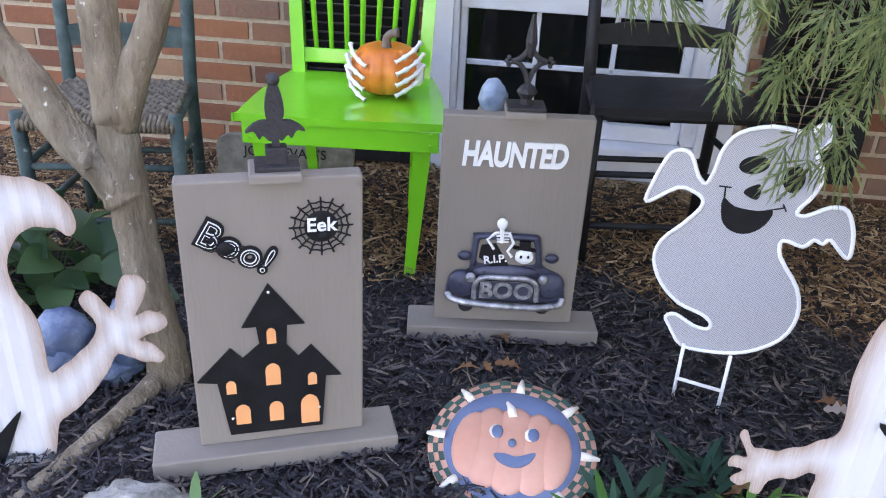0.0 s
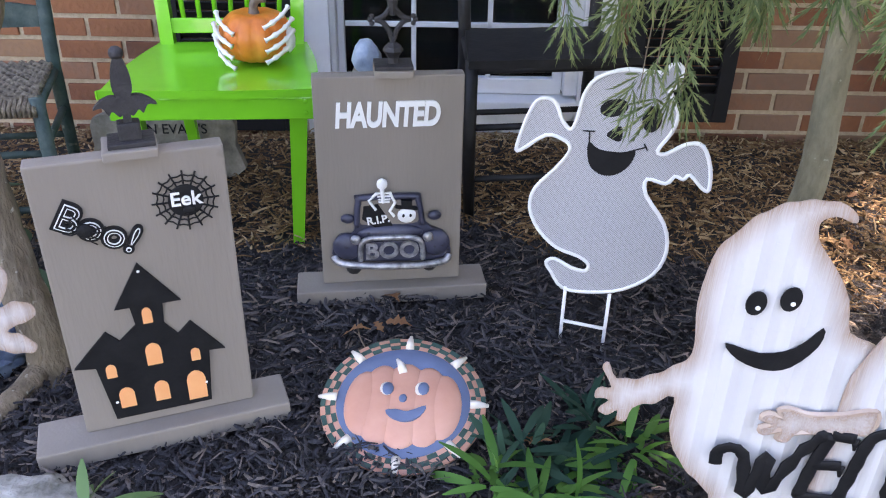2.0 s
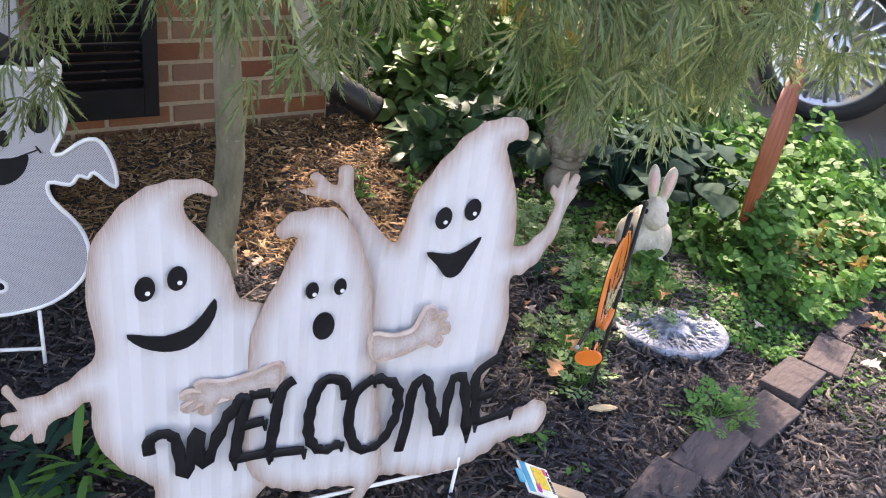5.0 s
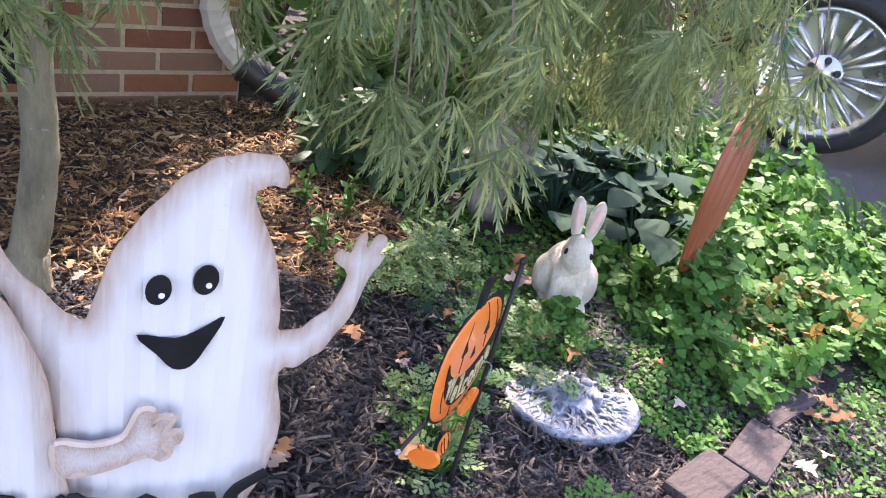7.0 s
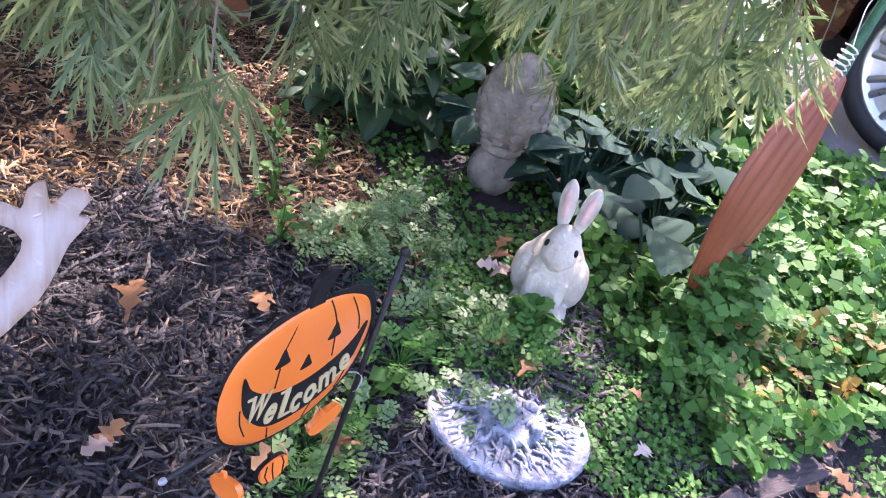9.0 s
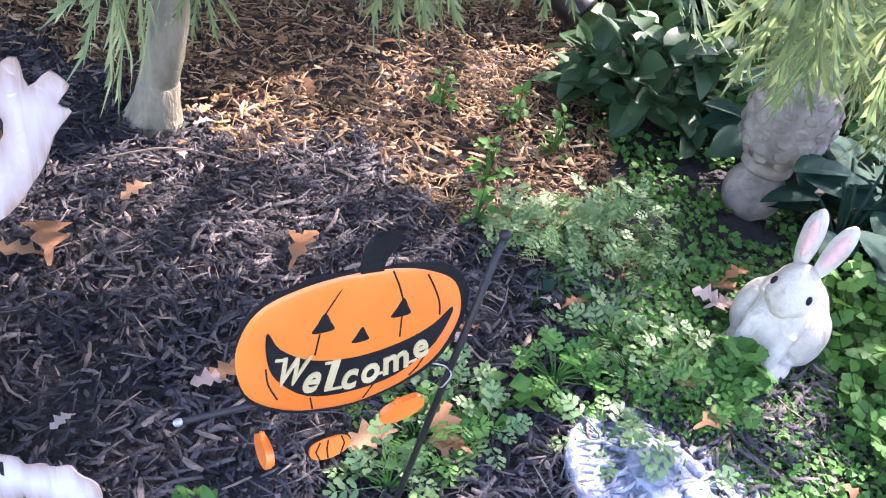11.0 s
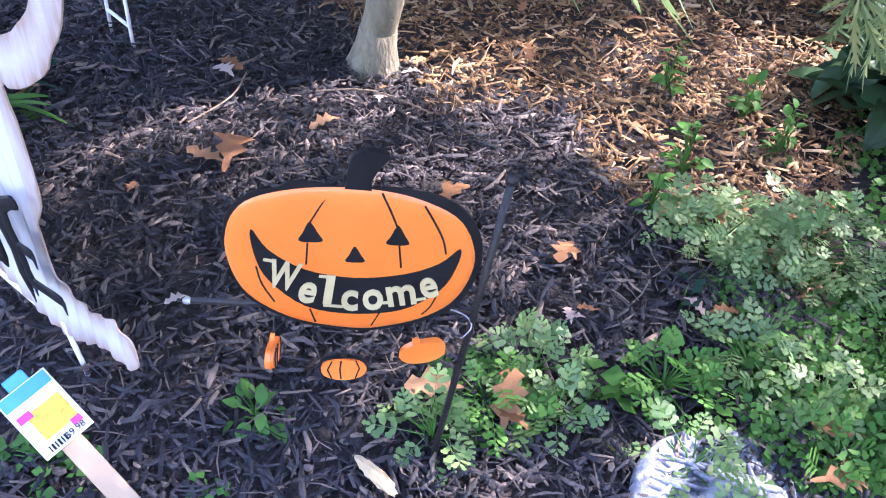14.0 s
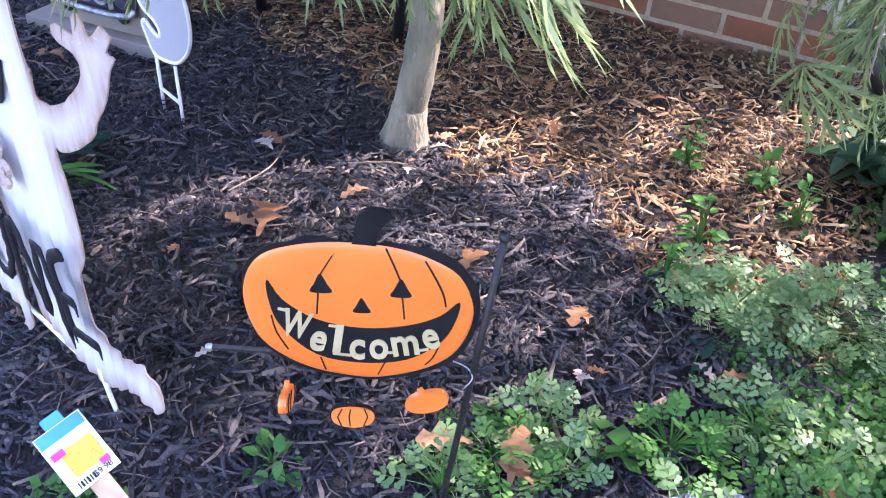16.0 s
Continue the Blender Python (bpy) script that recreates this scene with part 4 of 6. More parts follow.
# dripping brush letters
STROKES = {"W": ([(-.243, .238), (-.243, .262), (-.224, .272), (-.207, .255), (-.196, .185), (-.178, .27), (-.17, .2), (-.14, .275), (-.112, .322)],),
           "E": ([(-.105, .32), (-.118, .26), (-.125, .2)], [(-.105, .318), (-.075, .318)], [(-.118, .262), (-.082, .268)], [(-.125, .202), (-.07, .205)]),
           "L": ([(-.04, .335), (-.058, .318), (-.066, .26), (-.074, .2)], [(-.074, .202), (-.02, .198)]),
           "C": ([(.042, .285), (.035, .318), (.005, .325), (-.012, .28), (-.012, .22), (.01, .19), (.04, .2)],),
           "O": ([(.085, .318), (.055, .29), (.05, .23), (.07, .18), (.105, .185), (.128, .24), (.122, .295), (.085, .318)],),
           "M": ([(.14, .16), (.148, .22), (.152, .285), (.172, .3), (.19, .24), (.212, .18), (.218, .285), (.24, .285), (.262, .17)],),
           "E ": ([(.3, .325), (.262, .295), (.268, .24), (.275, .19)], [(.268, .245), (.3, .25)], [(.275, .192), (.34, .205)])}
for k, strokes in STROKES.items():
    bm = bmesh.new()
    for s in strokes:
        p = catmull([(a, -.017, b) for a, b in s], 4, False)
        tube(bm, p, [.009 + .0025 * math.sin(3.1 * i) for i in range(len(p))], 8)
        e = s[-1]
        tube(bm, [(e[0], -.017, e[1]), (e[0] + .002, -.017, e[1] - .02)], [.006, .002], 6)
    for v in bm.verts:
        v.co.y = -.017 + (v.co.y + .017) * .25
    part("letter", bm, M_INK, wg, "black dripping letter " + k.strip(), True)
for pts in ([(.267, .004, .1), (.267, .012, .0), (.267, .014, -.05)], [(-.16, .004, .1), (-.16, .012, -.05)], [(.267, .01, .072), (.0, .01, .062), (-.16, .01, .06)]):
    part("stake_wire", tubed(pts, .0035, 7), M_WHITE, wg, "", True)

# second tin ghost by the tree
LG = [(-.30, .30), (-.29, .47), (-.245, .545), (-.19, .565), (-.148, .562), (-.099, .556), (-.063, .525), (-.05, .481), (-.061, .458), (-.084, .472), (-.118, .474), (-.142, .458), (-.16, .428), (-.168, .397), (-.163, .365), (-.148, .327), (-.137, .287), (-.136, .241), (-.136, .196), (-.114, .205), (-.082, .233), (-.056, .261), (-.046, .29), (-.06, .318), (-.066, .34), (-.054, .355), (-.037, .349), (-.024, .324), (-.013, .318), (-.005, .35), (.007, .38), (.03, .384), (.044, .365), (.034, .332), (.02, .306), (.045, .314), (.067, .303), (.069, .282), (.044, .269), (.021, .258), (.046, .243), (.06, .222), (.047, .208), (.01, .216), (-.017, .229), (-.041, .19), (-.076, .142), (-.11, .107), (-.138, .083), (-.153, .018), (-.17, -.03), (-.3, -.03)]
lg = thing("tin_ghost", "white corrugated tin ghost raising its fingers by the tree", "ghost sign", pose(-.375, .74, 0, 0, 0, 14))
lgp = tin_ghost("ghost_body", LG, 0, lg, "")
part("mouth", slabbed(catmull([(-.27, .03), (-.235, .075), (-.196, .118), (-.21, .08), (-.225, .045), (-.252, -.01)], 3), -.004, -.006), M_INK, lgp)


# ---------------- pumpkin sign on an iron stake ----------------
M_TAN = material("gold_tan_paint", [(.45, .36, .18), (.56, .46, .25)], .5, scale=30, bump=.1)
pw = thing("pumpkin_sign", "orange metal jack-o-lantern sign with the word welcome on an iron stake", "sign", pose(1.647, .455, 0, 0, 0, 31.5))
PZ = .352
PO = [(-.125, .001), (-.12, .039), (-.102, .065), (-.068, .078), (-.024, .083), (.026, .079), (.066, .066), (.099, .043), (.116, .002), (.113, -.036), (.097, -.070), (.067, -.092), (.03, -.104), (-.002, -.1065), (-.052, -.096), (-.088, -.076), (-.114, -.046)]
po = [(u, v + PZ) for u, v in catmull(PO, 4)]
BACK = [(-.124, 0), (-.123, .045), (-.1, .074), (-.075, .081), (-.06, .089), (-.035, .087), (-.01, .082), (.03, .083), (.055, .079), (.075, .074), (.1, .056), (.12, .02), (.12, -.03), (.102, -.074), (.07, -.096), (.03, -.108), (-.002, -.1105), (-.054, -.1), (-.091, -.079), (-.117, -.048)]
part("back_plate", slabbed([(u + .001, v + PZ) for u, v in catmull(BACK, 4)], .0046, .0028), M_INK, pw, "black backing plate with a scalloped top")


def puffed(outline, y, depth):
    """A pressed metal face: domed towards the front with a rolled edge."""
    bm = bmesh.new()
    o = [Vector(p) for p in outline]
    c = sum(o, Vector((0, 0))) / len(o)
    steps = (1, .985, .96, .92, .86, .78, .65, .5, .35, .2, .08)
    rings = [[bm.verts.new((c.x + (p.x - c.x) * q, y - depth * math.sqrt(max(0, 1 - q ** 5)), c.y + (p.y - c.y) * q)) for p in o] for q in steps]
    for a, b in zip(rings, rings[1:]):
        for k in range(len(o)):
            bm.faces.new((a[k], a[(k + 1) % len(o)], b[(k + 1) % len(o)], b[k]))
    bm.faces.new(rings[-1])
    return bm


def on_face(u, v):
    """The domed face's depth at a place on it."""
    q = min(1.0, math.hypot(u / .121, (v + .012) / .0945))
    return .003 - .006 * math.sqrt(max(0, 1 - q ** 5))


face = part("pumpkin_face", puffed(po, .003, .006), M_ORANGE, pw, "bright orange domed face", True)
for rib in ([(-.07, .074), (-.082, .058), (-.09, .042), (-.096, .032)], [(-.024, .08), (-.034, .064), (-.045, .043)], [(.022, .078), (.03, .06), (.037, .041)], [(.062, .064), (.072, .046), (.082, .024), (.086, .006)], [(-.047, .02), (-.049, -.008)], [(.04, .018), (.043, -.012)], [(-.097, -.012), (-.093, -.036), (-.082, -.062)], [(-.047, -.072), (-.042, -.093)], [(.024, -.077), (.016, -.099)], [(.083, -.048), (.076, -.07), (.068, -.082)]):
    part("rib_groove", tubed(catmull([(u, on_face(u, v), v + PZ) for u, v in rib], 3, False), .0011, 5), M_INK, face)
GRIN = [(-.0985, .036), (-.084, .010), (-.05, -.0155), (-.002, -.0265), (.046, -.0215), (.081, -.007), (.1, .0125), (.098, -.012), (.084, -.044), (.048, -.072), (-.002, -.0785), (-.051, -.067), (-.086, -.03), (-.0975, .004)]
part("mouth", slabbed([(u, v + PZ) for u, v in catmull(GRIN, 4)], -.0022, -.0033), M_INK, face, "black grin")
for u, v, q in ((-.044, .0315, .0115), (.0385, .028, .0112), (-.002, .0035, .0095)):
    part("nose" if q < .01 else "eye", slabbed([(u + a * q, v + b * q + PZ) for a, b in catmull([(-1, -.75), (0, -.95), (1, -.8), (.6, .1), (.1, 1.15), (-.2, 1.1), (-.6, .1)], 3)], -.0022, -.0033), M_INK, face)
for ch, u, v, r, sz, sx in (("W", -.0715, -.0245, 14, .052, .52), ("e", -.0478, -.0425, 14, .056, .68), ("l", -.0275, -.0445, 7, .056, 1.1), ("c", -.0067, -.0535, 2, .057, .72), ("o", .0165, -.0525, -2, .057, .68), ("m", .0445, -.0465, -9, .056, .74), ("e", .0712, -.0355, -15, .056, .68)):
    part("letter", text_bm(ch, sz, .0014, pose(u, -.0042, v + PZ, 0, r, 0) @ Matrix.Diagonal((sx, 1, 1, 1)), 1, .0014), M_TAN, face, "tan letter " + ch)
for u, v, w, r in ((-.0835, -.0025, .012, 13), (-.031, -.024, .012, 7), (-.0235, -.0655, .02, 7), (.0285, -.061, .014, -5), (.064, -.056, .014, -12)):
    part("serif", boxed((w, .0016, .0034), (u, -.0042, v + PZ), pose(0, 0, 0, 0, r, 0), .0006), M_TAN, face)
part("stem", slabbed(catmull([(-.012, .425), (-.0105, .44), (-.009, .455), (-.0045, .47), (.008, .476), (.024, .473), (.0275, .468), (.02, .458), (.0125, .443), (.0105, .425)], 3), .0075, .0015), M_INK, pw, "black stem")
part("stake", tubed([(.098, .004, -.05), (.103, .003, .03), (.122, 0, .25), (.1385, -.004, .45)], .0042, 8), M_ROD, pw, "", True)
part("stake_tip", blobbed((.1386, -.004, .452), (.0065, .0065, .0065), sub=2), M_ROD, pw, "", True)
part("cross_rod", tubed([(-.17, .016, .273), (-.05, .014, .268), (.1, .012, .263), (.122, .006, .261)], .0034, 8), M_ROD, pw, "", True)
part("rod_end", blobbed((-.172, .016, .273), (.0055, .0042, .0042), sub=2), M_SILVER, pw, "", True)
part("hook_wire", tubed(catmull([(.1, .01, .266), (.116, .002, .264), (.122, -.006, .256), (.114, -.008, .242), (.112, -.004, .236)], 4, False), .0009, 6), M_SILVER, pw, "thin silver wire hook", True)
MINI = [(u * .225, v * .16) for u, v in PO]
for u, z, rx, ry, rz in ((-.0885, .207, 0, 24, 84), (-.012, .18, -14, 2, 4), (.072, .207, 0, 26, 172)):
    mi = part("small_pumpkin", slabbed(catmull(MINI, 2), .004, -.002), M_INK if ry == 2 else M_ORANGE, pw, "small hanging orange pumpkin", m=pose(u, .004, z, rx, ry, rz))
    part("pumpkin_front", slabbed([(a * .93, b * .9) for a, b in catmull(MINI, 2)], -.002, -.005), M_ORANGE, mi)
    for q in (-.014, -.004, .012):
        part("rib_groove", tubed([(q, -.0055, .011), (q * 1.35, -.0055, 0), (q, -.0055, -.013)], .0009, 5), M_INK, mi)
    part("small_stem", boxed((.007, .005, .009), (-.001, .001, .016), bevel=.001), M_INK if ry == 2 else M_ORANGE, mi)
    part("hanging_wire", tubed([(0, 0, .015), (0, 0, .06)], .0006, 4), M_ROD, mi)

# ---------------- jack-o-lantern plate on the mulch ----------------
pl = thing("ceramic_plate", "round ceramic jack-o-lantern plate with a chequered rim on the mulch", "plate", pose(.303, .838, .024, 13, 0, -4))
part("rim", lathe(bmesh.new(), [(.10, .0), (.158, .010), (.158, .016), (.128, .018), (.10, .014)], 72), M_PLATEO, pl, "", True)
part("well", lathe(bmesh.new(), [(.11, .008), (.129, .016), (.127, .020), (.10, .0165), (.02, .0165)], 64), M_PLATEB, pl, "slate blue glazed well", True)
for row in range(3):
    for k in range(44):
        if (k + row) % 2:
            continue
        a0, a1 = 2 * math.pi * k / 44, 2 * math.pi * (k + 1) / 44
        r0, r1 = .1295 + .0095 * row, .1295 + .0095 * (row + 1)
        bm = bmesh.new()
        zz = [(.0186 - (r - .128) * .066 * 1.0) + .0004 for r in (r0, r1)]
        vs = [bm.verts.new((r * math.cos(a), r * math.sin(a), z + h)) for h in (-.002, .0008) for r, z in ((r0, zz[0]), (r1, zz[1])) for a in (a0, a1)]
        for f in ((4, 5, 7, 6), (0, 1, 5, 4), (2, 3, 7, 6), (0, 2, 6, 4), (1, 3, 7, 5)):
            bm.faces.new([vs[i] for i in f])
        part("tile", bm, M_PLATEG, pl)
lobe = blobbed((0, -.006, .012), (.108, .095, .013), sub=3)
for u, w, h in ((-.068, .034, .07), (-.04, .04, .086), (.0, .046, .092), (.04, .04, .086), (.068, .034, .07)):
    blob(lobe, (u * 1.1, -.008, .015), (w * 1.12, h * 1.1, .017), sub=3)
pf = part("pumpkin_relief", lobe, M_PLATEO, pl, "peach pumpkin in relief", True)
for u, v in ((-.034, .018), (.034, .022)):
    e = part("eye", blobbed((u, v, .029), (.014, .018, .005), sub=2), M_CREAM, pf, "", True)
    part("pupil", blobbed((u + .003, v, .0315), (.0115, .0155, .005), sub=2), M_PLATEB, pf, "", True)
part("nose", blobbed((.0, -.004, .033), (.008, .010, .004), sub=2), M_PLATEB, pf, "", True)
bm = bmesh.new()
slab(bm, catmull([(-.03, -.034), (-.01, -.03), (.012, -.033), (.045, -.018), (.036, -.042), (.01, -.056), (-.015, -.05)], 3), 0, -.006)
bmesh.ops.transform(bm, matrix=Matrix(((1, 0, 0, 0), (0, 0, 1, 0), (0, -1, 0, .0275), (0, 0, 0, 1))), verts=bm.verts)
part("mouth", bm, M_PLATEB, pf)
part("stem", tubed([(-.006, .062, .02), (-.012, .082, .024), (-.022, .098, .022)], [.011, .008, .003], 8), M_CREAM, pf, "", True)
for k in range(8):
    a = math.pi / 2 + 2 * math.pi * k / 8
    part("candy_corn", tubed([(.128 * math.cos(a), .128 * math.sin(a), .019), (.142 * math.cos(a), .142 * math.sin(a), .02), (.163 * math.cos(a), .163 * math.sin(a), .018)], [.009, .008, .003], 10), M_CREAM, pl, "cream candy corn stud", True)

# ---------------- concrete rabbit ----------------
bm = bmesh.new()
blob(bm, (0, .04, .08), (.078, .09, .085), sub=3, rough=.04)
blob(bm, (0, -.025, .09), (.056, .05, .085), sub=3)
blob(bm, (0, -.045, .178), (.046, .047, .057), pose(0, 0, 0, 14), sub=3)
blob(bm, (0, -.078, .158), (.029, .028, .027), sub=3)
for sx in (-1, 1):
    blob(bm, (sx * .024, -.07, .168), (.022, .024, .026), sub=2)
    blob(bm, (sx * .066, .03, .058), (.034, .064, .06), sub=3)
    blob(bm, (sx * .055, -.05, .013), (.022, .05, .017), sub=2)
    tube(bm, [(sx * .032, -.055, .1), (sx * .034, -.07, .05), (sx * .03, -.082, .012)], [.023, .018, .016], 10)
blob(bm, (0, .125, .045), (.028, .026, .028), sub=2)
lumps = bpy.data.meshes.new("lumps")
bm.to_mesh(lumps)
lump_ob = new("lumps", lumps)
skin = lump_ob.modifiers.new("skin", "REMESH")
skin.mode, skin.voxel_size = "VOXEL", .005
ease = lump_ob.modifiers.new("ease", "SMOOTH")
ease.factor, ease.iterations = .5, 9
bm.clear()
skinned = bpy.data.meshes.new_from_object(lump_ob.evaluated_get(bpy.context.evaluated_depsgraph_get()))
bm.from_mesh(skinned)
bpy.data.objects.remove(lump_ob)
EAR = [(-.008, 0), (.008, 0), (.017, .03), (.0195, .066), (.014, .096), (0, .11), (-.014, .096), (-.0195, .066), (-.017, .03)]


def paint_piece(piece, index, m):
    """Adds a piece to the figure in another paint."""
    for f in piece.faces:
        f.material_index, f.smooth = index, True
    me = bpy.data.meshes.new("piece")
    piece.to_mesh(me)
    piece.free()
    me.transform(m)
    bm.from_mesh(me)
    bpy.data.meshes.remove(me)


for sx in (-1, 1):
    em = pose(sx * .018, -.035, .218, -6, sx * 9, sx * 6)
    paint_piece(slabbed(catmull(EAR, 4), .011, -.004), 0, em)
    paint_piece(slabbed([(u * .58, v * .66 + .022) for u, v in catmull(EAR, 4)], -.0035, -.0055), 1, em)
    paint_piece(blobbed((0, 0, 0), (.0055, .0075, .0095), sub=2), 2, pose(sx * .036, -.076, .19, 0, 0, sx * 35))
rb = part("rabbit_statue", bm, M_BUNNY, None, "white weathered concrete sitting rabbit with faded pink ears", True, pose(2.352, .94, 0, 0, 0, -40) @ Matrix.Diagonal((.84, .84, .92, 1)))
rb.data.materials.append(M_PINK)
rb.data.materials.append(M_INK)
tagged(rb, "", "statue")

# ---------------- stone pine cone ----------------
pc = thing("pinecone_statue", "grey carved stone pine cone finial on a rough round foot", "garden ornament", pose(2.44, 1.40, -.01))
pc.scale = (.88, .88, .92)
part("foot", blobbed((0, 0, .06), (.075, .075, .075), sub=3, rough=.06), M_STONE, pc, "", True)
part("collar", lathe(bmesh.new(), [(.05, .12), (.062, .13), (.062, .145), (.05, .155)], 24), M_STONE, pc, "", True)
part("cone_core", lathe(bmesh.new(), [(.05, .15), (.095, .2), (.105, .26), (.09, .33), (.05, .385), (.01, .405)], 28), M_STONE, pc, "", True)
for r in range(7):
    z = .17 + .033 * r
    rad = np.interp(z, [.15, .2, .26, .33, .385, .405], [.05, .095, .105, .09, .05, .01])
    n = max(6, int(2 * math.pi * rad / .048))
    for k in range(n):
        a = 2 * math.pi * (k + .5 * (r % 2)) / n
        part("scale", blobbed((rad * math.cos(a), rad * math.sin(a), z), (.008, .022, .016), pose(0, 0, 0, 0, 0, math.degrees(a)), sub=1), M_STONE, pc)

# ---------------- sun plaque in the ground cover ----------------
sd = thing("sun_plaque", "grey-blue cast sun face plaque lying among leaves", "plaque", pose(2.112, .612, .0, -4, 3, 25))
part("disc", lathe(bmesh.new(), [(.142, -.01), (.148, .008), (.142, .016), (.132, .012), (.02, .018)], 56), M_SUNDISC, sd, "", True)
for ring, (n, r0, r1, w, h) in enumerate(((30, .058, .1, .0036, .024), (40, .078, .124, .0036, .019), (50, .1, .141, .0034, .015))):
    for k in range(n):
        a = 2 * math.pi * (k + .37 * ring) / n
        wob = .16 * math.sin(k * 2.1 + ring) + .1
        pts = [((r0 + (r1 - r0) * t) * math.cos(a + wob * math.sin(3.2 * t)), (r0 + (r1 - r0) * t) * math.sin(a + wob * math.sin(3.2 * t)), h - .012 * t * t) for t in (0, .3, .6, .85, 1)]
        part("ray", tubed(pts, [w * .8, w, w * .9, w * .65, w * .25], 7), M_SUNDISC, sd, "", True)
part("face", blobbed((0, 0, .014), (.066, .07, .028), sub=3, rough=.05), M_SUNDISC, sd, "", True)
for u, v, a, b, c in ((-.024, .02, .014, .007, .007), (.024, .02, .014, .007, .007), (-.024, .034, .019, .005, .006), (.024, .034, .019, .005, .006), (0, .004, .009, .022, .013), (0, -.03, .02, .005, .006), (0, -.038, .016, .005, .006), (-.034, -.012, .016, .016, .008), (.034, -.012, .016, .016, .008), (0, -.052, .014, .012, .008)):
    part("feature", blobbed((u, v, .038), (a, b, c), sub=2), M_SUNDISC, sd, "", True)

# ---------------- long ribbed gourd ----------------
g_axis = Vector((.194, .095, .408)).normalized()
g_face = Vector((math.sin(radians(27.5)), -math.cos(radians(27.5)), 0))
g_face = (g_face - g_axis * g_face.dot(g_axis)).normalized()
g_wide = g_face.cross(g_axis)
gd = thing("gourd_ornament", "bowed ribbed terracotta metal pumpkin plate with a green stem", "pumpkin ornament", Matrix(((g_wide.x, -g_face.x, g_axis.x, 2.625), (g_wide.y, -g_face.y, g_axis.y, .825), (g_wide.z, -g_face.z, g_axis.z, .12), (0, 0, 0, 1))))
GL = .52
bm = bmesh.new()
grids = []
for deep in (.042, -.006):
    rows = []
    for i in range(29):
        t = i / 28
        half = .004 + .26 * math.sin(math.pi * (.02 + .96 * t)) ** .75
        row = []
        for k in range(49):
            q = math.sin(math.pi * (k / 48 - .5))
            dome = deep * math.sqrt(max(0, 1 - q * q)) * math.sin(math.pi * (.06 + .88 * t)) ** .5
            row.append(bm.verts.new((half * q, -dome * (1 - .5 * (1 - abs(math.cos(9 * math.pi * (k / 48 - .5)))) ** 1.4) - .002 * (deep > 0), GL * t)))
        rows.append(row)
    grids.append(rows)
for rows in grids:
    for a, b in zip(rows, rows[1:]):
        for k in range(48):
            bm.faces.new((a[k], a[k + 1], b[k + 1], b[k]))
for side in (0, 48):
    for i in range(28):
        bm.faces.new((grids[0][i][side], grids[0][i + 1][side], grids[1][i + 1][side], grids[1][i][side]))
part("gourd_body", bm, M_GOURD, gd, "", True)
part("foot_stake", tubed([(0, 0, .02), (0, 0, -.13)], .004, 6), M_ROD, gd)
part("stem", tubed(catmull([(.0, 0, GL - .01), (.012, 0, GL + .05), (.03, 0, GL + .12), (.055, 0, GL + .2)], 4, False), [.016, .0155, .015, .014, .013, .012, .012, .011, .011, .011, .010, .010, .010], 10), M_GSTEM, gd, "dark green stem", True)
part("wire_coil", tubed([(.04 + .016 * math.cos(t * .9), .016 * math.sin(t * .9), GL - .03 + .0018 * t) for t in range(44)], .0019, 5), M_WHITE, gd, "white coiled wire", True)
part("loose_wire", tubed(catmull([(.035, 0, GL + .05), (.06, .01, GL + .09), (.045, .02, GL + .14), (.075, 0, GL + .19), (.06, -.02, GL + .24)], 5, False), .0014, 5), M_WHITE, gd, "loose pale wire", True)

# ---------------- tag on a pine stake ----------------
axis = Vector((-.19, .02, .125)).normalized()
face_n = Vector((.5, -.35, .8))
face_n = (face_n - axis * face_n.dot(axis)).normalized()
side_x = axis.cross(face_n)
tag_m = Matrix(((-side_x.x, -face_n.x, axis.x, 1.5), (-side_x.y, -face_n.y, axis.y, .262), (-side_x.z, -face_n.z, axis.z, -.005), (0, 0, 0, 1)))
if tag_m.determinant() < 0:
    tag_m = tag_m @ Matrix.Diagonal((-1, 1, 1, 1))
tg = thing("plant_tag", "plant label with a yellow flower picture on a pine stake", "plant label", tag_m)
part("stake", boxed((.026, .007, .19), (0, 0, .085), bevel=.002), M_STAKE, tg)
card = part("card", boxed((.062, .004, .085), (0, -.007, .185), bevel=.001), M_TAGW, tg, "white printed card")
M_TEALB = material("teal_print", [(.03, .25, .36), (.05, .32, .42)], .5, scale=20, bump=0)
M_YEL = material("yellow_print", [(.55, .28, .02), (.75, .5, .04), (.2, .32, .03)], .5, scale=160, bump=0)
M_MAG = material("magenta_print", [(.5, .03, .2), (.6, .05, .26)], .5, scale=20, bump=0)
part("header_print", boxed((.058, .001, .016), (0, -.0097, .218)), M_TEALB, card)
part("hanging_tab", boxed((.026, .004, .016), (0, -.007, .234), bevel=.003), M_TEALB, card)
part("flower_print", boxed((.042, .001, .036), (.004, -.0097, .178)), M_YEL, card)
part("badge_print", boxed((.016, .001, .009), (-.018, -.0106, .195)), M_MAG, card)
part("badge_print", boxed((.012, .001, .008), (.02, -.0106, .158)), M_MAG, card)
part("price_lettering", text_bm("$9.98", .011, .001, pose(.012, -.0098, .15)), M_INK, card)
for k in range(6):
    part("barcode_bar", boxed((.0015 + .001 * (k % 2), .001, .008), (-.02 + .004 * k, -.0097, .15)), M_INK, card)

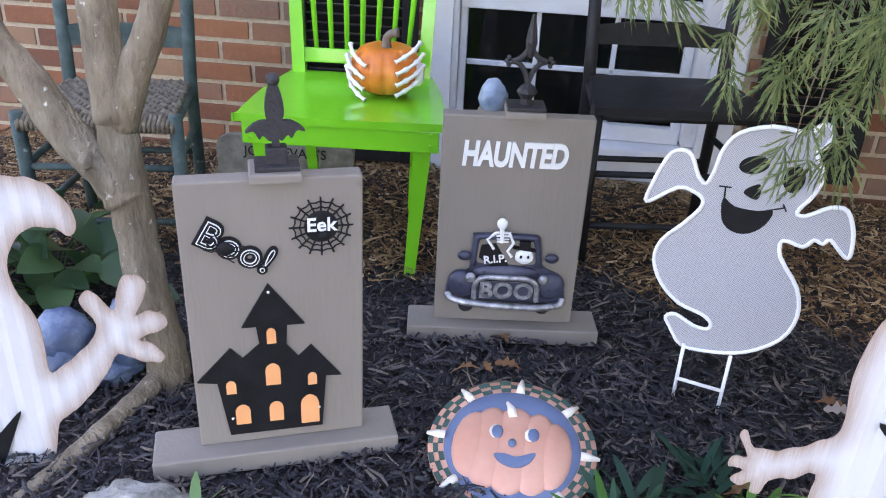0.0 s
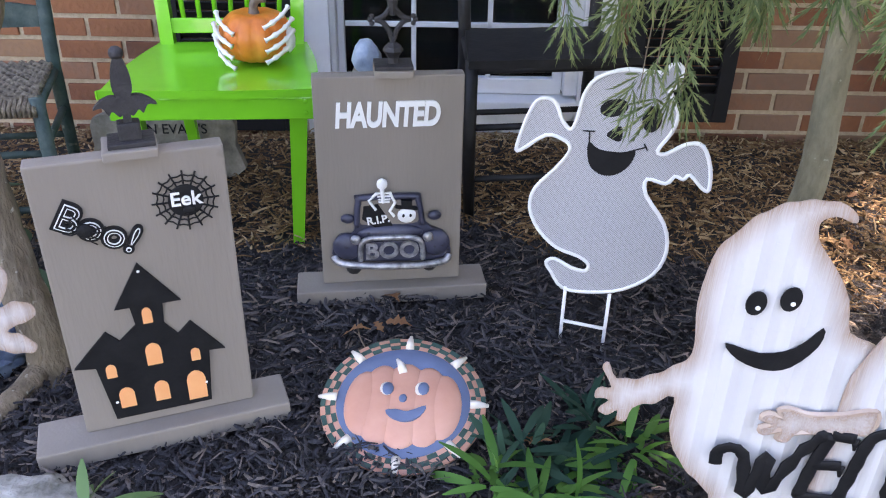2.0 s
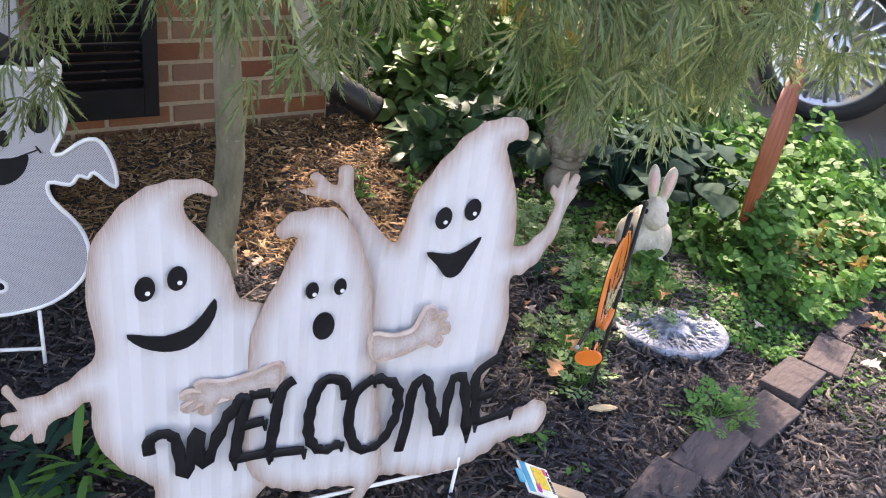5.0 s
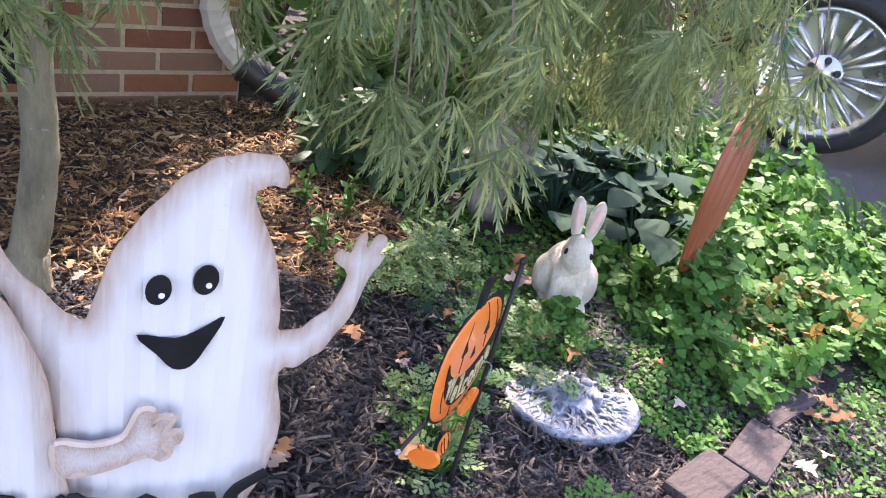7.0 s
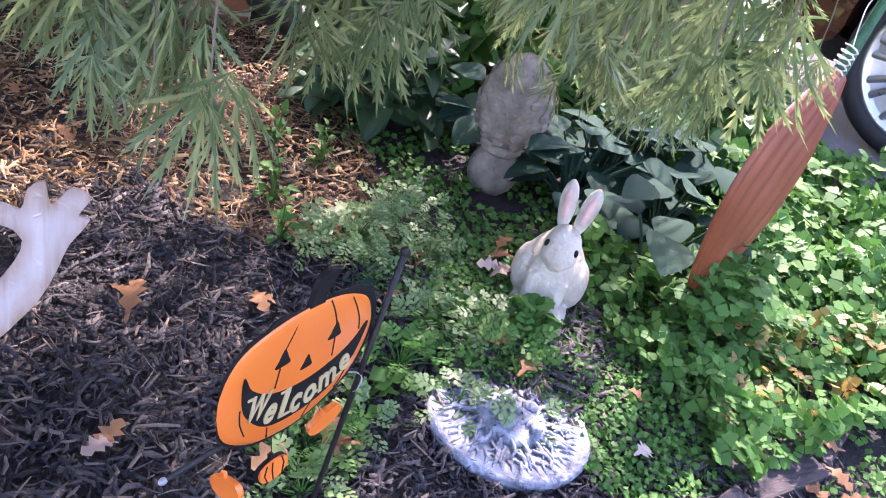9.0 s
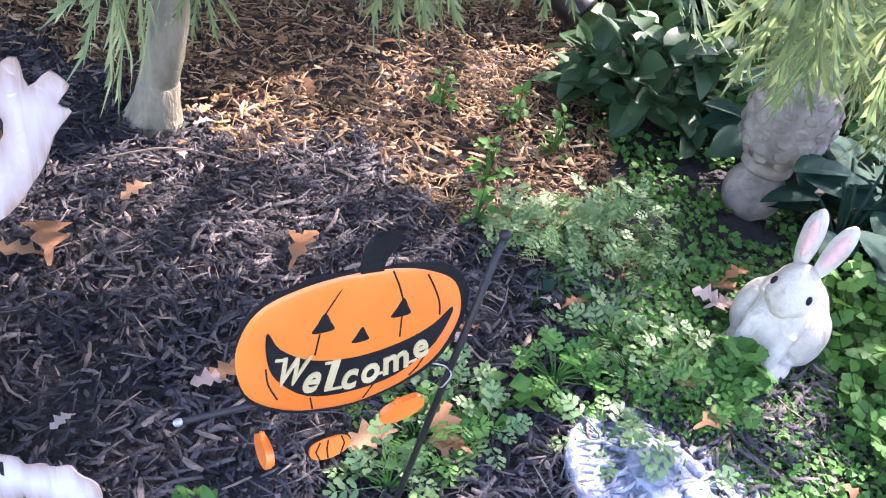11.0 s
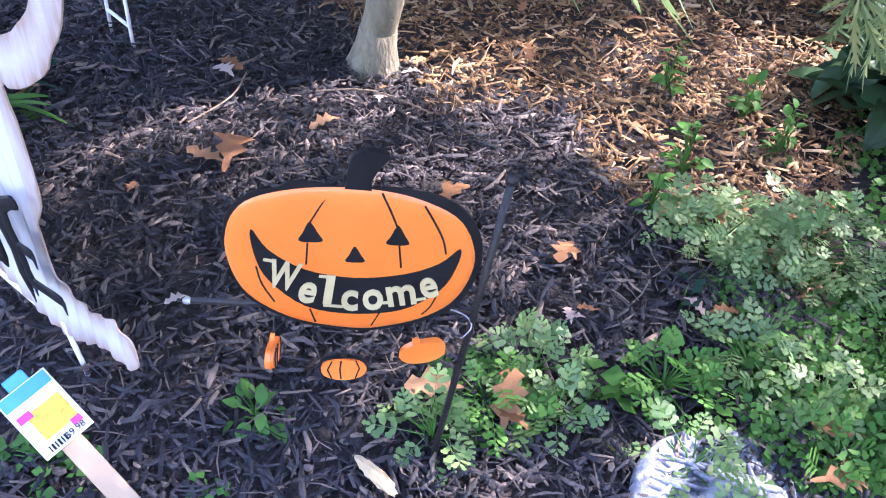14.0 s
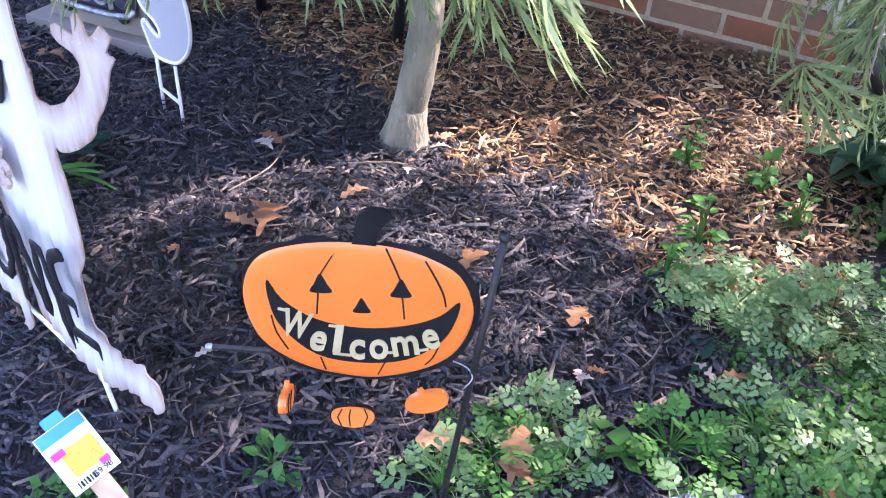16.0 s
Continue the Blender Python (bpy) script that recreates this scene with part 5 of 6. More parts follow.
# ---------------- blue glazed statue by the tree ----------------
bs_ = thing("blue_statue", "blue glazed garden figure on a shell-like base beside the tree", "statue", pose(-.62, .93, -.01, 0, 0, 20))
bm = bmesh.new()
blob(bm, (0, 0, .12), (.06, .055, .06), sub=3, rough=.2)
blob(bm, (.0, -.02, .07), (.05, .05, .06), sub=3, rough=.2)
blob(bm, (.06, .03, .03), (.09, .07, .04), sub=3, rough=.5, freq=14)
blob(bm, (.12, .02, .1), (.045, .045, .08), sub=3, rough=.3)
blob(bm, (.15, .05, .18), (.035, .03, .06), sub=3, rough=.3)
part("figure", bm, M_BLUE, bs_, "", True)
# blue glass ball behind the boards
M_PALEBLUE = material("pale_blue_glaze", [(.12, .17, .24), (.24, .31, .4), (.4, .47, .54)], .35, scale=16, bump=.3)
gb = thing("blue_figure", "pale blue glazed lump standing on a chair-high post behind a board", "ornament", pose(.185, 1.62, 0))
part("head", blobbed((0, 0, .468), (.036, .036, .046), sub=3, rough=.25), M_PALEBLUE, gb, "", True)
part("post", lathe(bmesh.new(), [(.03, 0), (.03, .41), (.04, .43), (.03, .45)], 16), M_STONE, gb)
rk = blobbed((-.31, .6, .005), (.11, .06, .035), sub=4, rough=.35, freq=10)
tagged(part("rock", rk, M_ROCK, None, "pale rough rock half sunk in mulch", True), "", "rock")

# ---------------- edging pavers ----------------
pv = tagged(new("pavement_edging"), "row of worn red-brown paving bricks edging the bed", "edging", "", "structure")
bm = bmesh.new()
box(bm, (.19, .095, .055), bevel=.006)
pv_me = bpy.data.meshes.new("paver")
bm.to_mesh(pv_me)
bm.free()
pv_me.materials.append(M_PAVER)
rng = random.Random(5)
for i in range(9):
    x = 1.03 + .195 * i
    ob = new("paver", pv_me)
    ob.parent = pv
    ob.matrix_basis = pose(x, .135 + .165 * (x - 1.2) + (.05 if i == 8 else 0) + rng.uniform(-.012, .012), .0 + rng.uniform(-.006, .006), rng.uniform(-4, 4), rng.uniform(-4, 4), 12 + rng.uniform(-8, 8))
ob = new("paver", pv_me)
ob.parent = pv
ob.matrix_basis = pose(2.78, .50, .0, 3, -3, 28)

# ---------------- car ----------------
car = thing("parked_car", "dark parked car with a silver alloy wheel on the driveway", "car", pose(4.465, 1.728, 0, 0, 0, -63))
wh = part("wheel", lathe(bmesh.new(), [(.275, -.11), (.34, -.10), (.365, -.05), (.365, .05), (.34, .10), (.285, .105), (.28, .03), (.27, -.1)], 48, pose(0, 0, .345, 90)), M_TYRE, car, "black tyre with an alloy rim", True)
part("rim_ring", lathe(bmesh.new(), [(.26, .07), (.285, .075), (.285, .1), (.262, .098), (.25, .07)], 48, pose(0, 0, .345, 90)), M_ALLOY, wh, "", True)
part("rim_back", lathe(bmesh.new(), [(.24, .0), (.26, .02), (.1, .03)], 40, pose(0, 0, .345, 90)), M_TYRE, wh)
for k in range(20):
    a = 2 * math.pi * (k // 2) / 10 + (.09 if k % 2 else -.09)
    a2 = 2 * math.pi * (k // 2) / 10 + (.12 if k % 2 else -.12)
    part("spoke", tubed([(.05 * math.cos(a), -.085, .345 + .05 * math.sin(a)), (.265 * math.cos(a2), -.075, .345 + .265 * math.sin(a2))], [.0105, .0155], 6), M_ALLOY, wh, "", True)
part("hub", lathe(bmesh.new(), [(.085, .06), (.08, .095), (.03, .1), (.028, .105)], 24, pose(0, 0, .345, 90)), M_ALLOY, wh, "", True)
for k in range(5):
    a = 2 * math.pi * k / 5 + .3
    part("lug_nut", lathe(bmesh.new(), [(.016, .09), (.016, .105), (.011, .112)], 8, pose(.06 * math.cos(a), 0, .345 + .06 * math.sin(a), 90)), M_IRON, wh)
part("body", slabbed(catmull([(-.6, .25), (-.42, .3), (-.4, .5), (-.3, .68), (-.1, .77), (.1, .77), (.3, .68), (.4, .5), (.42, .3), (1.2, .24), (2.6, .24), (3.0, .4), (3.1, .8), (2.7, 1.0), (2.2, 1.45), (.9, 1.45), (.2, 1.0), (-.6, .9), (-.75, .6)], 3), 1.6, -.06), M_CAR, car, "dark red glossy body")
part("underbody", boxed((3.4, 1.4, .1), (1.2, .8, .24)), M_TYRE, car)
part("wheel_arch", boxed((.85, .06, .5), (0, .3, .5)), M_TYRE, car)
part("rear_wheel", lathe(bmesh.new(), [(.2, -.1), (.36, -.09), (.36, .09), (.2, .1)], 40, pose(2.5, .05, .345, 90)), M_TYRE, car, "", True)


# ---------------- trees ----------------
def limb(bm, pts, r0, r1, seg=14, knots=0.0):
    p = catmull(pts, 5, False)
    n = len(p)
    tube(bm, p, [(r0 + (r1 - r0) * i / (n - 1)) * (1 + knots * math.sin(i * 2.3)) for i in range(n)], seg)
    return bm


tr = thing("dogwood_tree", "grey-barked small tree forking low into several limbs", "tree", pose(0, 0, 0))
part("trunk", limb(bmesh.new(), [(-.425, .965, -.03), (-.43, .98, .06), (-.455, .99, .2), (-.472, 1.0, .38), (-.478, 1.0, .52), (-.478, 1.0, .6)], .045, .035, 18, .05), M_BARK, tr, "", True)
part("root", limb(bmesh.new(), [(-.43, .97, .02), (-.45, .88, .015), (-.485, .74, .012), (-.53, .62, .0), (-.58, .52, -.02)], .025, .011, 12, .08), M_BARK, tr, "", True)
for pts, r0, r1 in (([(-.478, 1.0, .56), (-.484, 1.0, .72), (-.49, 1.02, 1.0), (-.5, 1.05, 1.6)], .04, .024), ([(-.472, 1.0, .55), (-.43, 1.0, .655), (-.384, 1.0, .75), (-.34, 1.02, .95), (-.3, 1.05, 1.5)], .034, .02), ([(-.475, .995, .4), (-.51, .995, .46), (-.573, .99, .53), (-.633, .99, .63), (-.69, .98, .72), (-.78, .96, 1.0), (-.85, .95, 1.5)], .043, .026)):
    part("limb", limb(bmesh.new(), pts, r0, r1, 14, .04), M_BARK, tr, "", True)
part("knot", blobbed((-.525, .965, .49), (.016, .02, .018), sub=2, rough=.4), M_BARK, tr, "", True)

RNG = np.random.default_rng(11)


def norm(a):
    return a / np.maximum(np.linalg.norm(a, axis=1, keepdims=True), 1e-9)


def leaf_mesh(name, tmpl, faces, at, along, up, size, mat, parent=None, label="", kind="stuff", category=""):
    """Many leaves in one mesh: a template (x along, y across, z up) set at each place with its own direction and size."""
    n, k = len(at), len(tmpl)
    a = norm(along)
    s = norm(np.cross(up, a))
    u = np.cross(a, s)
    v = at[:, None, :] + size[:, None, None] * (tmpl[None, :, 0:1] * a[:, None] + tmpl[None, :, 1:2] * s[:, None] + tmpl[None, :, 2:3] * u[:, None])
    verts = v.reshape(-1, 3)
    f = [np.array(q) for q in faces]
    sizes = [len(q) for q in f]
    flat = np.concatenate(f)
    allf = (flat[None] + (k * np.arange(n))[:, None]).ravel().astype(np.int32)
    st = np.concatenate([[0], np.cumsum(sizes)[:-1]])
    alls = (st[None] + (sum(sizes) * np.arange(n))[:, None]).ravel().astype(np.int32)
    me = bpy.data.meshes.new(name)
    me.vertices.add(len(verts))
    me.vertices.foreach_set("co", verts.ravel())
    me.loops.add(len(allf))
    me.loops.foreach_set("vertex_index", allf)
    me.polygons.add(len(alls))
    me.polygons.foreach_set("loop_start", alls)
    me.update(calc_edges=True)
    me.materials.append(mat)
    ob = new(name, me)
    if parent is not None:
        ob.parent = parent
    return tagged(ob, label, category, "", kind)


def lace_template():
    """Seven thin drooping lobes from one stalk, each edged with long forward teeth."""
    v, f = [], []
    for ang, ln in ((-66, .5), (-42, .78), (-20, .95), (0, 1.0), (20, .95), (42, .78), (66, .5)):
        c, s = math.cos(radians(ang)), math.sin(radians(ang))

        def put(x, y):
            v.append((x * c - y * s, x * s + y * c, -.42 * x * x - .2 * abs(s) * x - .25 * abs(y) + .03 * math.sin(9 * x + ang)))
            return len(v) - 1
        w = .018
        rib = [(put(q * ln, w * k), put(q * ln, -w * k)) for q, k in ((.0, .25), (.22, .75), (.5, 1.1), (.78, .85), (1.0, .05))]
        for a, b in zip(rib, rib[1:]):
            f.append((a[0], a[1], b[1], b[0]))
        for q, tl in ((.18, .1), (.32, .14), (.46, .15), (.6, .14), (.74, .1)):
            for sg in (1, -1):
                f.append((put((q - .07) * ln, sg * w * .3), put((q + .07) * ln, sg * w * .6), put((q + tl * 1.15) * ln, sg * (w + tl * .38) * ln)))
    return np.array(v), f


def ovate_template(w=.32, cup=.1):
    prof = [(0, .03), (.06, .42), (.14, .72), (.25, .94), (.38, 1.0), (.52, .95), (.66, .8), (.79, .57), (.89, .34), (.96, .14), (1.0, .0)]
    v, f = [], []
    for q, h in prof:
        v += [(q, -w * h, cup * h - .25 * q * q), (q, 0, -.25 * q * q), (q, w * h, cup * h - .25 * q * q)]
    for i in range(len(prof) - 1):
        for j in (0, 1):
            f.append((3 * i + j, 3 * i + j + 1, 3 * i + j + 4, 3 * i + j + 3))
    return np.array(v), f


def lobed_template(leaflets=3, lobes=3):
    """Leaflets with rounded scalloped ends, as on columbine."""
    v, f = [], []
    for j in range(leaflets):
        a0 = radians(-70 + 140 * j / max(leaflets - 1, 1)) if leaflets > 1 else 0
        c, s = math.cos(a0), math.sin(a0)
        b = len(v)
        pts = [(.12, 0.0)]
        for q in range(13):
            t = -1.25 + 2.5 * q / 12
            r = .52 + .06 * math.cos(t * lobes * 2.4)
            pts.append((.42 + r * math.cos(t) * .9 - .0, r * math.sin(t) * .85))
        for x, y in pts:
            v.append((x * c - y * s, x * s + y * c, .10 * abs(y) - .12 * x * x))
        f.append(tuple(range(b, b + len(pts))))
    return np.array(v), f


def strap_template(w=.05):
    v, f = [], []
    for i in range(6):
        t = i / 5
        h = w * math.sin(math.pi * min(.97, .12 + .85 * t)) ** .7
        v += [(t, -h, -.35 * t * t + .01), (t, h, -.35 * t * t + .01)]
    for i in range(5):
        f.append((2 * i, 2 * i + 1, 2 * i + 3, 2 * i + 2))
    return np.array(v), f


LACE, OVATE, LOBED, STRAP, ROUND = lace_template(), ovate_template(), lobed_template(), strap_template(), lobed_template(1, 2)
BROAD = ovate_template(.46, .08)
CUT = lobed_template(5, 3)


def feather_template():
    """A leaf cut into small rounded leaflets along a thin rib."""
    v, f = [(0, -.012, 0), (1, -.008, -.15), (1, .008, -.15), (0, .012, 0)], [(0, 1, 2, 3)]
    for x, side, ln in ((.3, 1, .36), (.3, -1, .36), (.58, 1, .42), (.58, -1, .42), (.82, 1, .3), (.82, -1, .3), (.9, 0, .26)):
        ang = side * 1.0
        c, s = math.cos(ang), math.sin(ang)
        k = len(v)
        for u, w in ((0, .03), (.35, .2), (.62, .16), (.75, .27), (1, .1), (.92, 0), (1, -.1), (.75, -.27), (.62, -.16), (.35, -.2)):
            u, w = u * ln, w * ln * 1.15
            v.append((x + u * c - w * s, u * s + w * c, -.15 * x * x - .1 * u + .02 * side))
        f.append(tuple(range(k, k + 10)))
    return np.array(v), f


FEATHER = feather_template()

# weeping lace-leaf maple
mp_ = thing("lace_leaf_maple", "weeping lace-leaf maple with drooping green foliage turning yellow", "tree", pose(0, 0, 0))
part("trunk", limb(bmesh.new(), [(1.172, 1.30, -.03), (1.176, 1.303, .04), (1.2, 1.308, .18), (1.213, 1.31, .32), (1.207, 1.315, .5), (1.198, 1.32, .8), (1.195, 1.33, 1.15)], .041, .027, 18, .03), M_BARK2, mp_, "", True)
part("root_flare", lathe(bmesh.new(), [(.066, -.02), (.053, .015), (.044, .05), (.0395, .09)], 18, pose(1.174, 1.303, 0, 2, 8, 0)), M_BARK2, mp_, "", True)


def z_low(x, y):
    """How far down the strands hang over the bed."""
    base = .60 if x < 1.3 else .60 - .30 * min(1, (x - 1.3) / .8)
    return base + (.05 if y > 1.5 else 0)


def strand(end, start, bm):
    mid = ((start[0] * .45 + end[0] * .55), (start[1] * .45 + end[1] * .55), max(start[2], end[2]) + .06)
    p = catmull([start, mid, (end[0] * .93 + start[0] * .07, end[1] * .93 + start[1] * .07, end[2] + .2), end], 5, False)
    tube(bm, p, [.0035 - .0029 * i / (len(p) - 1) for i in range(len(p))], 4)
    return p


def crown_strands(n, region, mat, name, leaf, seed, per=9):
    rg = random.Random(seed)
    bm = bmesh.new()
    at, along = [], []
    for _ in range(n):
        x, y, z = region(rg)
        st = (1.19 + (x - 1.19) * rg.uniform(.25, .5), 1.33 + (y - 1.33) * rg.uniform(.25, .5), 1.15 + rg.uniform(0, .25))
        p = strand((x, y, z), st, bm)
        m = len(p)
        for q in range(per):
            k = rg.uniform(.35, 1.0) if q else 1.0
            i = min(int(k * (m - 1)), m - 2)
            c = p[i].lerp(p[i + 1], k * (m - 1) - i)
            d = (p[i + 1] - p[i]).normalized()
            at.append((c.x + rg.uniform(-.015, .015), c.y + rg.uniform(-.015, .015), c.z))
            along.append((d.x * .6 + rg.uniform(-.45, .45), d.y * .6 + rg.uniform(-.45, .45), d.z * .7 - rg.uniform(-.1, .6)))
    part("branchlets", bm, M_TWIG, mp_)["kind"] = "stuff"
    at, along = np.array(at), np.array(along)
    up = np.tile([0, 0, 1.0], (len(at), 1)) + RNG.normal(0, .35, (len(at), 3))
    leaf_mesh(name, *LACE, at, along, up, RNG.uniform(leaf[0], leaf[1], len(at)), mat, mp_)


def back_left(rg):
    x, y = rg.uniform(.7, 1.7), rg.uniform(1.4, 2.0)
    return x, y, .66 + rg.uniform(-.05, .25)


def right_side(rg):
    x = rg.uniform(1.75, 2.7)
    y = rg.uniform(1.25, 1.8) + .12 * (x - 1.8)
    return x, y, z_low(x, y) + rg.uniform(.12, .5)


def right_far(rg):
    x, y = rg.uniform(2.45, 2.92), rg.uniform(1.3, 2.1)
    return x, y, .38 + rg.uniform(-.02, .45)


def dip(rg):
    x, y = rg.uniform(.66, .78), rg.uniform(.8, .9)
    return x, y, .66 + rg.uniform(-.02, .1)


def near_left(rg):
    x, y = rg.uniform(.66, 1.35), rg.uniform(.32, .92)
    return x, y, .83 - .32 * (y - .3) + rg.uniform(-.01, .22)


def near_middle(rg):
    x, y = rg.uniform(1.3, 1.8), rg.uniform(.15, .55)
    return x, y, .775 + .08 * max(0, x - 1.6) + rg.uniform(-.01, .2)


def near_right(rg):
    x, y = rg.uniform(2.02, 2.42), rg.uniform(.5, .95)
    return x, y, .68 + rg.uniform(-.03, .3)


def sprays(name, tips, seed, mat, strands=5, per=9, leaf=(.06, .1), spread=.045):
    """Sprays of foliage that hang down to the given tips."""
    rg = random.Random(seed)
    queue = [(x + rg.gauss(0, spread), y + rg.gauss(0, spread), z + .05 + abs(rg.gauss(0, .05))) for x, y, z in tips for _ in range(strands)]
    crown_strands(len(queue), lambda _: queue.pop(), mat, name, leaf, seed, per)


sprays("spray_front", [(.37, .59, .84), (.44, .585, .86), (.53, .63, .86), (.645, .69, .71), (.69, .66, .8), (.7, .68, .86), (.81, .71, .76), (.87, .585, .8), (.92, .56, .79), (1.01, .585, .68), (1.11, .64, .68), (1.2, .6, .76), (1.27, .56, .74)], 31, M_LEAFM, 3, 7, (.06, .1))
sprays("spray_middle", [(1.30, .45, .84), (1.41, .42, .68), (1.43, .39, .66), (1.475, .44, .64), (1.515, .47, .72), (1.56, .45, .7), (1.62, .58, .63), (1.5, .33, .84), (1.6, .45, .8), (1.68, .55, .78), (1.72, .6, .78), (1.8, .3, .75), (1.78, .32, .78)], 32, M_LEAFM, 3, 8, (.06, .1))
sprays("spray_right", [(1.97, .68, .72), (2.02, .66, .63), (2.06, .7, .56), (2.11, .72, .5), (2.13, .68, .54), (2.2, .7, .56), (2.28, .78, .51), (2.36, .71, .61), (2.42, .85, .47), (2.34, .94, .48), (2.15, .86, .5), (2.45, .78, .6)], 33, M_LEAFM, 3, 9, (.055, .09))
crown_strands(5, near_left, M_LEAFM, "crown_front", (.055, .09), 1, 10)
crown_strands(3, near_middle, M_LEAFM, "crown_middle", (.055, .09), 6, 10)
crown_strands(16, near_right, M_LEAFM, "crown_right", (.05, .08), 7, 11)
crown_strands(16, back_left, M_LEAFM, "crown_back", (.07, .11), 2, 6)
crown_strands(22, right_side, M_LEAFM, "crown_side", (.055, .09), 3, 14)
crown_strands(26, right_far, M_LEAFM, "crown_outer", (.05, .085), 4, 14)
crown_strands(26, right_far, M_LEAFY, "crown_outer_yellow", (.05, .08), 8, 9)
crown_strands(3, dip, M_LEAFM, "crown_dip", (.07, .1), 5, 3)
# upper dome, out of view, added to shade the bed
top = np.stack([RNG.normal(1.45, .75, 2600), RNG.normal(1.15, .5, 2600), RNG.uniform(1.12, 1.75, 2600)], 1)
top = top[(top[:, 1] > .55) | (top[:, 2] > 1.45)]
# gap cut along the sun's line so a lit patch reaches the mulch
top = top[np.hypot(top[:, 0] - .6 * top[:, 2] - 1.6, top[:, 1] - .714 * top[:, 2] - .93) > .22]
leaf_mesh("crown_top", *LACE, top, RNG.normal(0, 1, top.shape) + [0, 0, -.6], RNG.normal(0, .3, top.shape) + [0, 0, 1], RNG.uniform(.10, .155, len(top)), M_LEAFM, mp_)
# leaves out of view, added to shade the hostas and the brown mulch
for nm, n, cx, cy, sx, sy in (("crown_skirt", 130, 3.15, 1.95, .3, .35), ("crown_rear", 190, 2.3, 2.6, .3, .2)):
    rim = np.stack([RNG.normal(cx, sx, n), RNG.normal(cy, sy, n), RNG.uniform(1.1, 1.5, n)], 1)
    leaf_mesh(nm, *LACE, rim, RNG.normal(0, 1, rim.shape) + [0, 0, -.6], RNG.normal(0, .3, rim.shape) + [0, 0, 1], RNG.uniform(.11, .17, n), M_LEAFM, mp_)
limbs = bmesh.new()
for k in range(9):
    a = 2 * math.pi * k / 9
    limb(limbs, [(1.19, 1.33, 1.1), (1.19 + .35 * math.cos(a), 1.33 + .3 * math.sin(a), 1.35), (1.19 + .8 * math.cos(a), 1.33 + .6 * math.sin(a), 1.4), (1.19 + 1.2 * math.cos(a), 1.33 + .8 * math.sin(a), 1.2)], .022, .005, 8)
part("limbs", limbs, M_BARK2, mp_, "", True)


# ---------------- plants ----------------
def patch(name, label, category, n, x0, x1, y0, y1, z0, z1, tmpl, size, mat, seed, keep=None, flat=.5, stalks=0):
    """Ground cover: leaves standing over one another."""
    rg = np.random.default_rng(seed)
    p = np.stack([rg.uniform(x0, x1, n), rg.uniform(y0, y1, n), rg.uniform(z0, z1, n)], 1)
    if keep is not None:
        p = p[keep(p[:, 0], p[:, 1])]
    p[:, 2] *= .6 + .4 * np.sin(p[:, 0] * 11) * np.sin(p[:, 1] * 13)
    al = rg.normal(0, 1, p.shape)
    al[:, 2] *= .35
    up = rg.normal(0, flat, p.shape) + [0, -.25, 1]
    return leaf_mesh(name, *tmpl, p, al, up, rg.uniform(size[0], size[1], len(p)), mat, None, label, "stuff", category)


def mound(name, label, at, n, rad, tmpl, size, mat, seed, stem=True):
    """One small plant: leaves round a low dome, on thin stalks."""
    rg = np.random.default_rng(seed)
    t = thing(name, label, "plant", pose(at[0], at[1], 0))
    d = rg.normal(0, 1, (n, 3))
    d[:, 2] = abs(d[:, 2]) + .15
    d = norm(d)
    p = d * np.array(rad) * rg.uniform(.45, 1, (n, 1))
    if stem:
        bm = bmesh.new()
        for q in p[::max(1, n // 24)]:
            tube(bm, [(0, 0, -.01), (q[0] * .4, q[1] * .4, q[2] * .6), tuple(q)], [.002, .0015, .001], 4)
        part("stalks", bm, M_LEAFG, t)["kind"] = "stuff"
    al = d * [1, 1, .2] + rg.normal(0, .35, d.shape)
    leaf_mesh("leaves", *tmpl, p, al, d * [.5, .5, 1] + rg.normal(0, .25, d.shape) + [0, 0, .5], rg.uniform(size[0], size[1], n), mat, t)
    return t


creep = patch("creeping_groundcover", "dense low creeping green ground cover", "ground cover", 17000, 1.98, 2.75, .28, 1.15, .0, .035, ROUND, (.009, .019), M_LEAFG, 31, lambda x, y: ((x - 2.1) ** 2 + (y - .575) ** 2 > .13 ** 2) & (y > .28 + .3 * (x - 2.0)) & (x + .45 * y > 2.42))
patch("columbine_patch", "bright green lobed columbine leaves spilling over the bed edge", "plant", 1900, 2.45, 3.55, .42, 1.08, .03, .17, LOBED, (.02, .037), M_LEAFG, 32, lambda x, y: (y > .36 + .22 * (x - 2.4)) & ((x - 2.65) ** 2 + (y - .84) ** 2 > .07 ** 2))
patch("shade_groundcover", "low round green leaves in the shade of the maple", "ground cover", 5200, 2.1, 2.95, 1.02, 1.95, .0, .03, ROUND, (.01, .026), M_LEAFG, 37, lambda x, y: np.sin(x * 23 + y * 9) + np.sin(y * 31 - x * 7) > -.7)
patch("yellowing_leaves", "yellow fading columbine leaves", "plant", 70, 2.6, 3.1, .5, .75, .1, .18, LOBED, (.02, .034), M_LEAFY, 33)
patch("drive_edge_plants", "green weeds along the driveway edge", "plant", 3400, 3.0, 3.95, .35, 2.3, .0, .2, LOBED, (.025, .05), M_LEAFG, 34)
patch("verge_weeds", "low green weeds and moss beyond the pavers", "weeds", 13000, 2.2, 3.9, -.5, .6, .0, .03, ROUND, (.009, .022), M_LEAFG, 35, lambda x, y: y < .22 + .24 * (x - 2.0))
mound("columbine", "tall columbine leaves round the gourd", (2.68, .78), 170, (.14, .09, .27), LOBED, (.025, .04), M_LEAFG, 36)
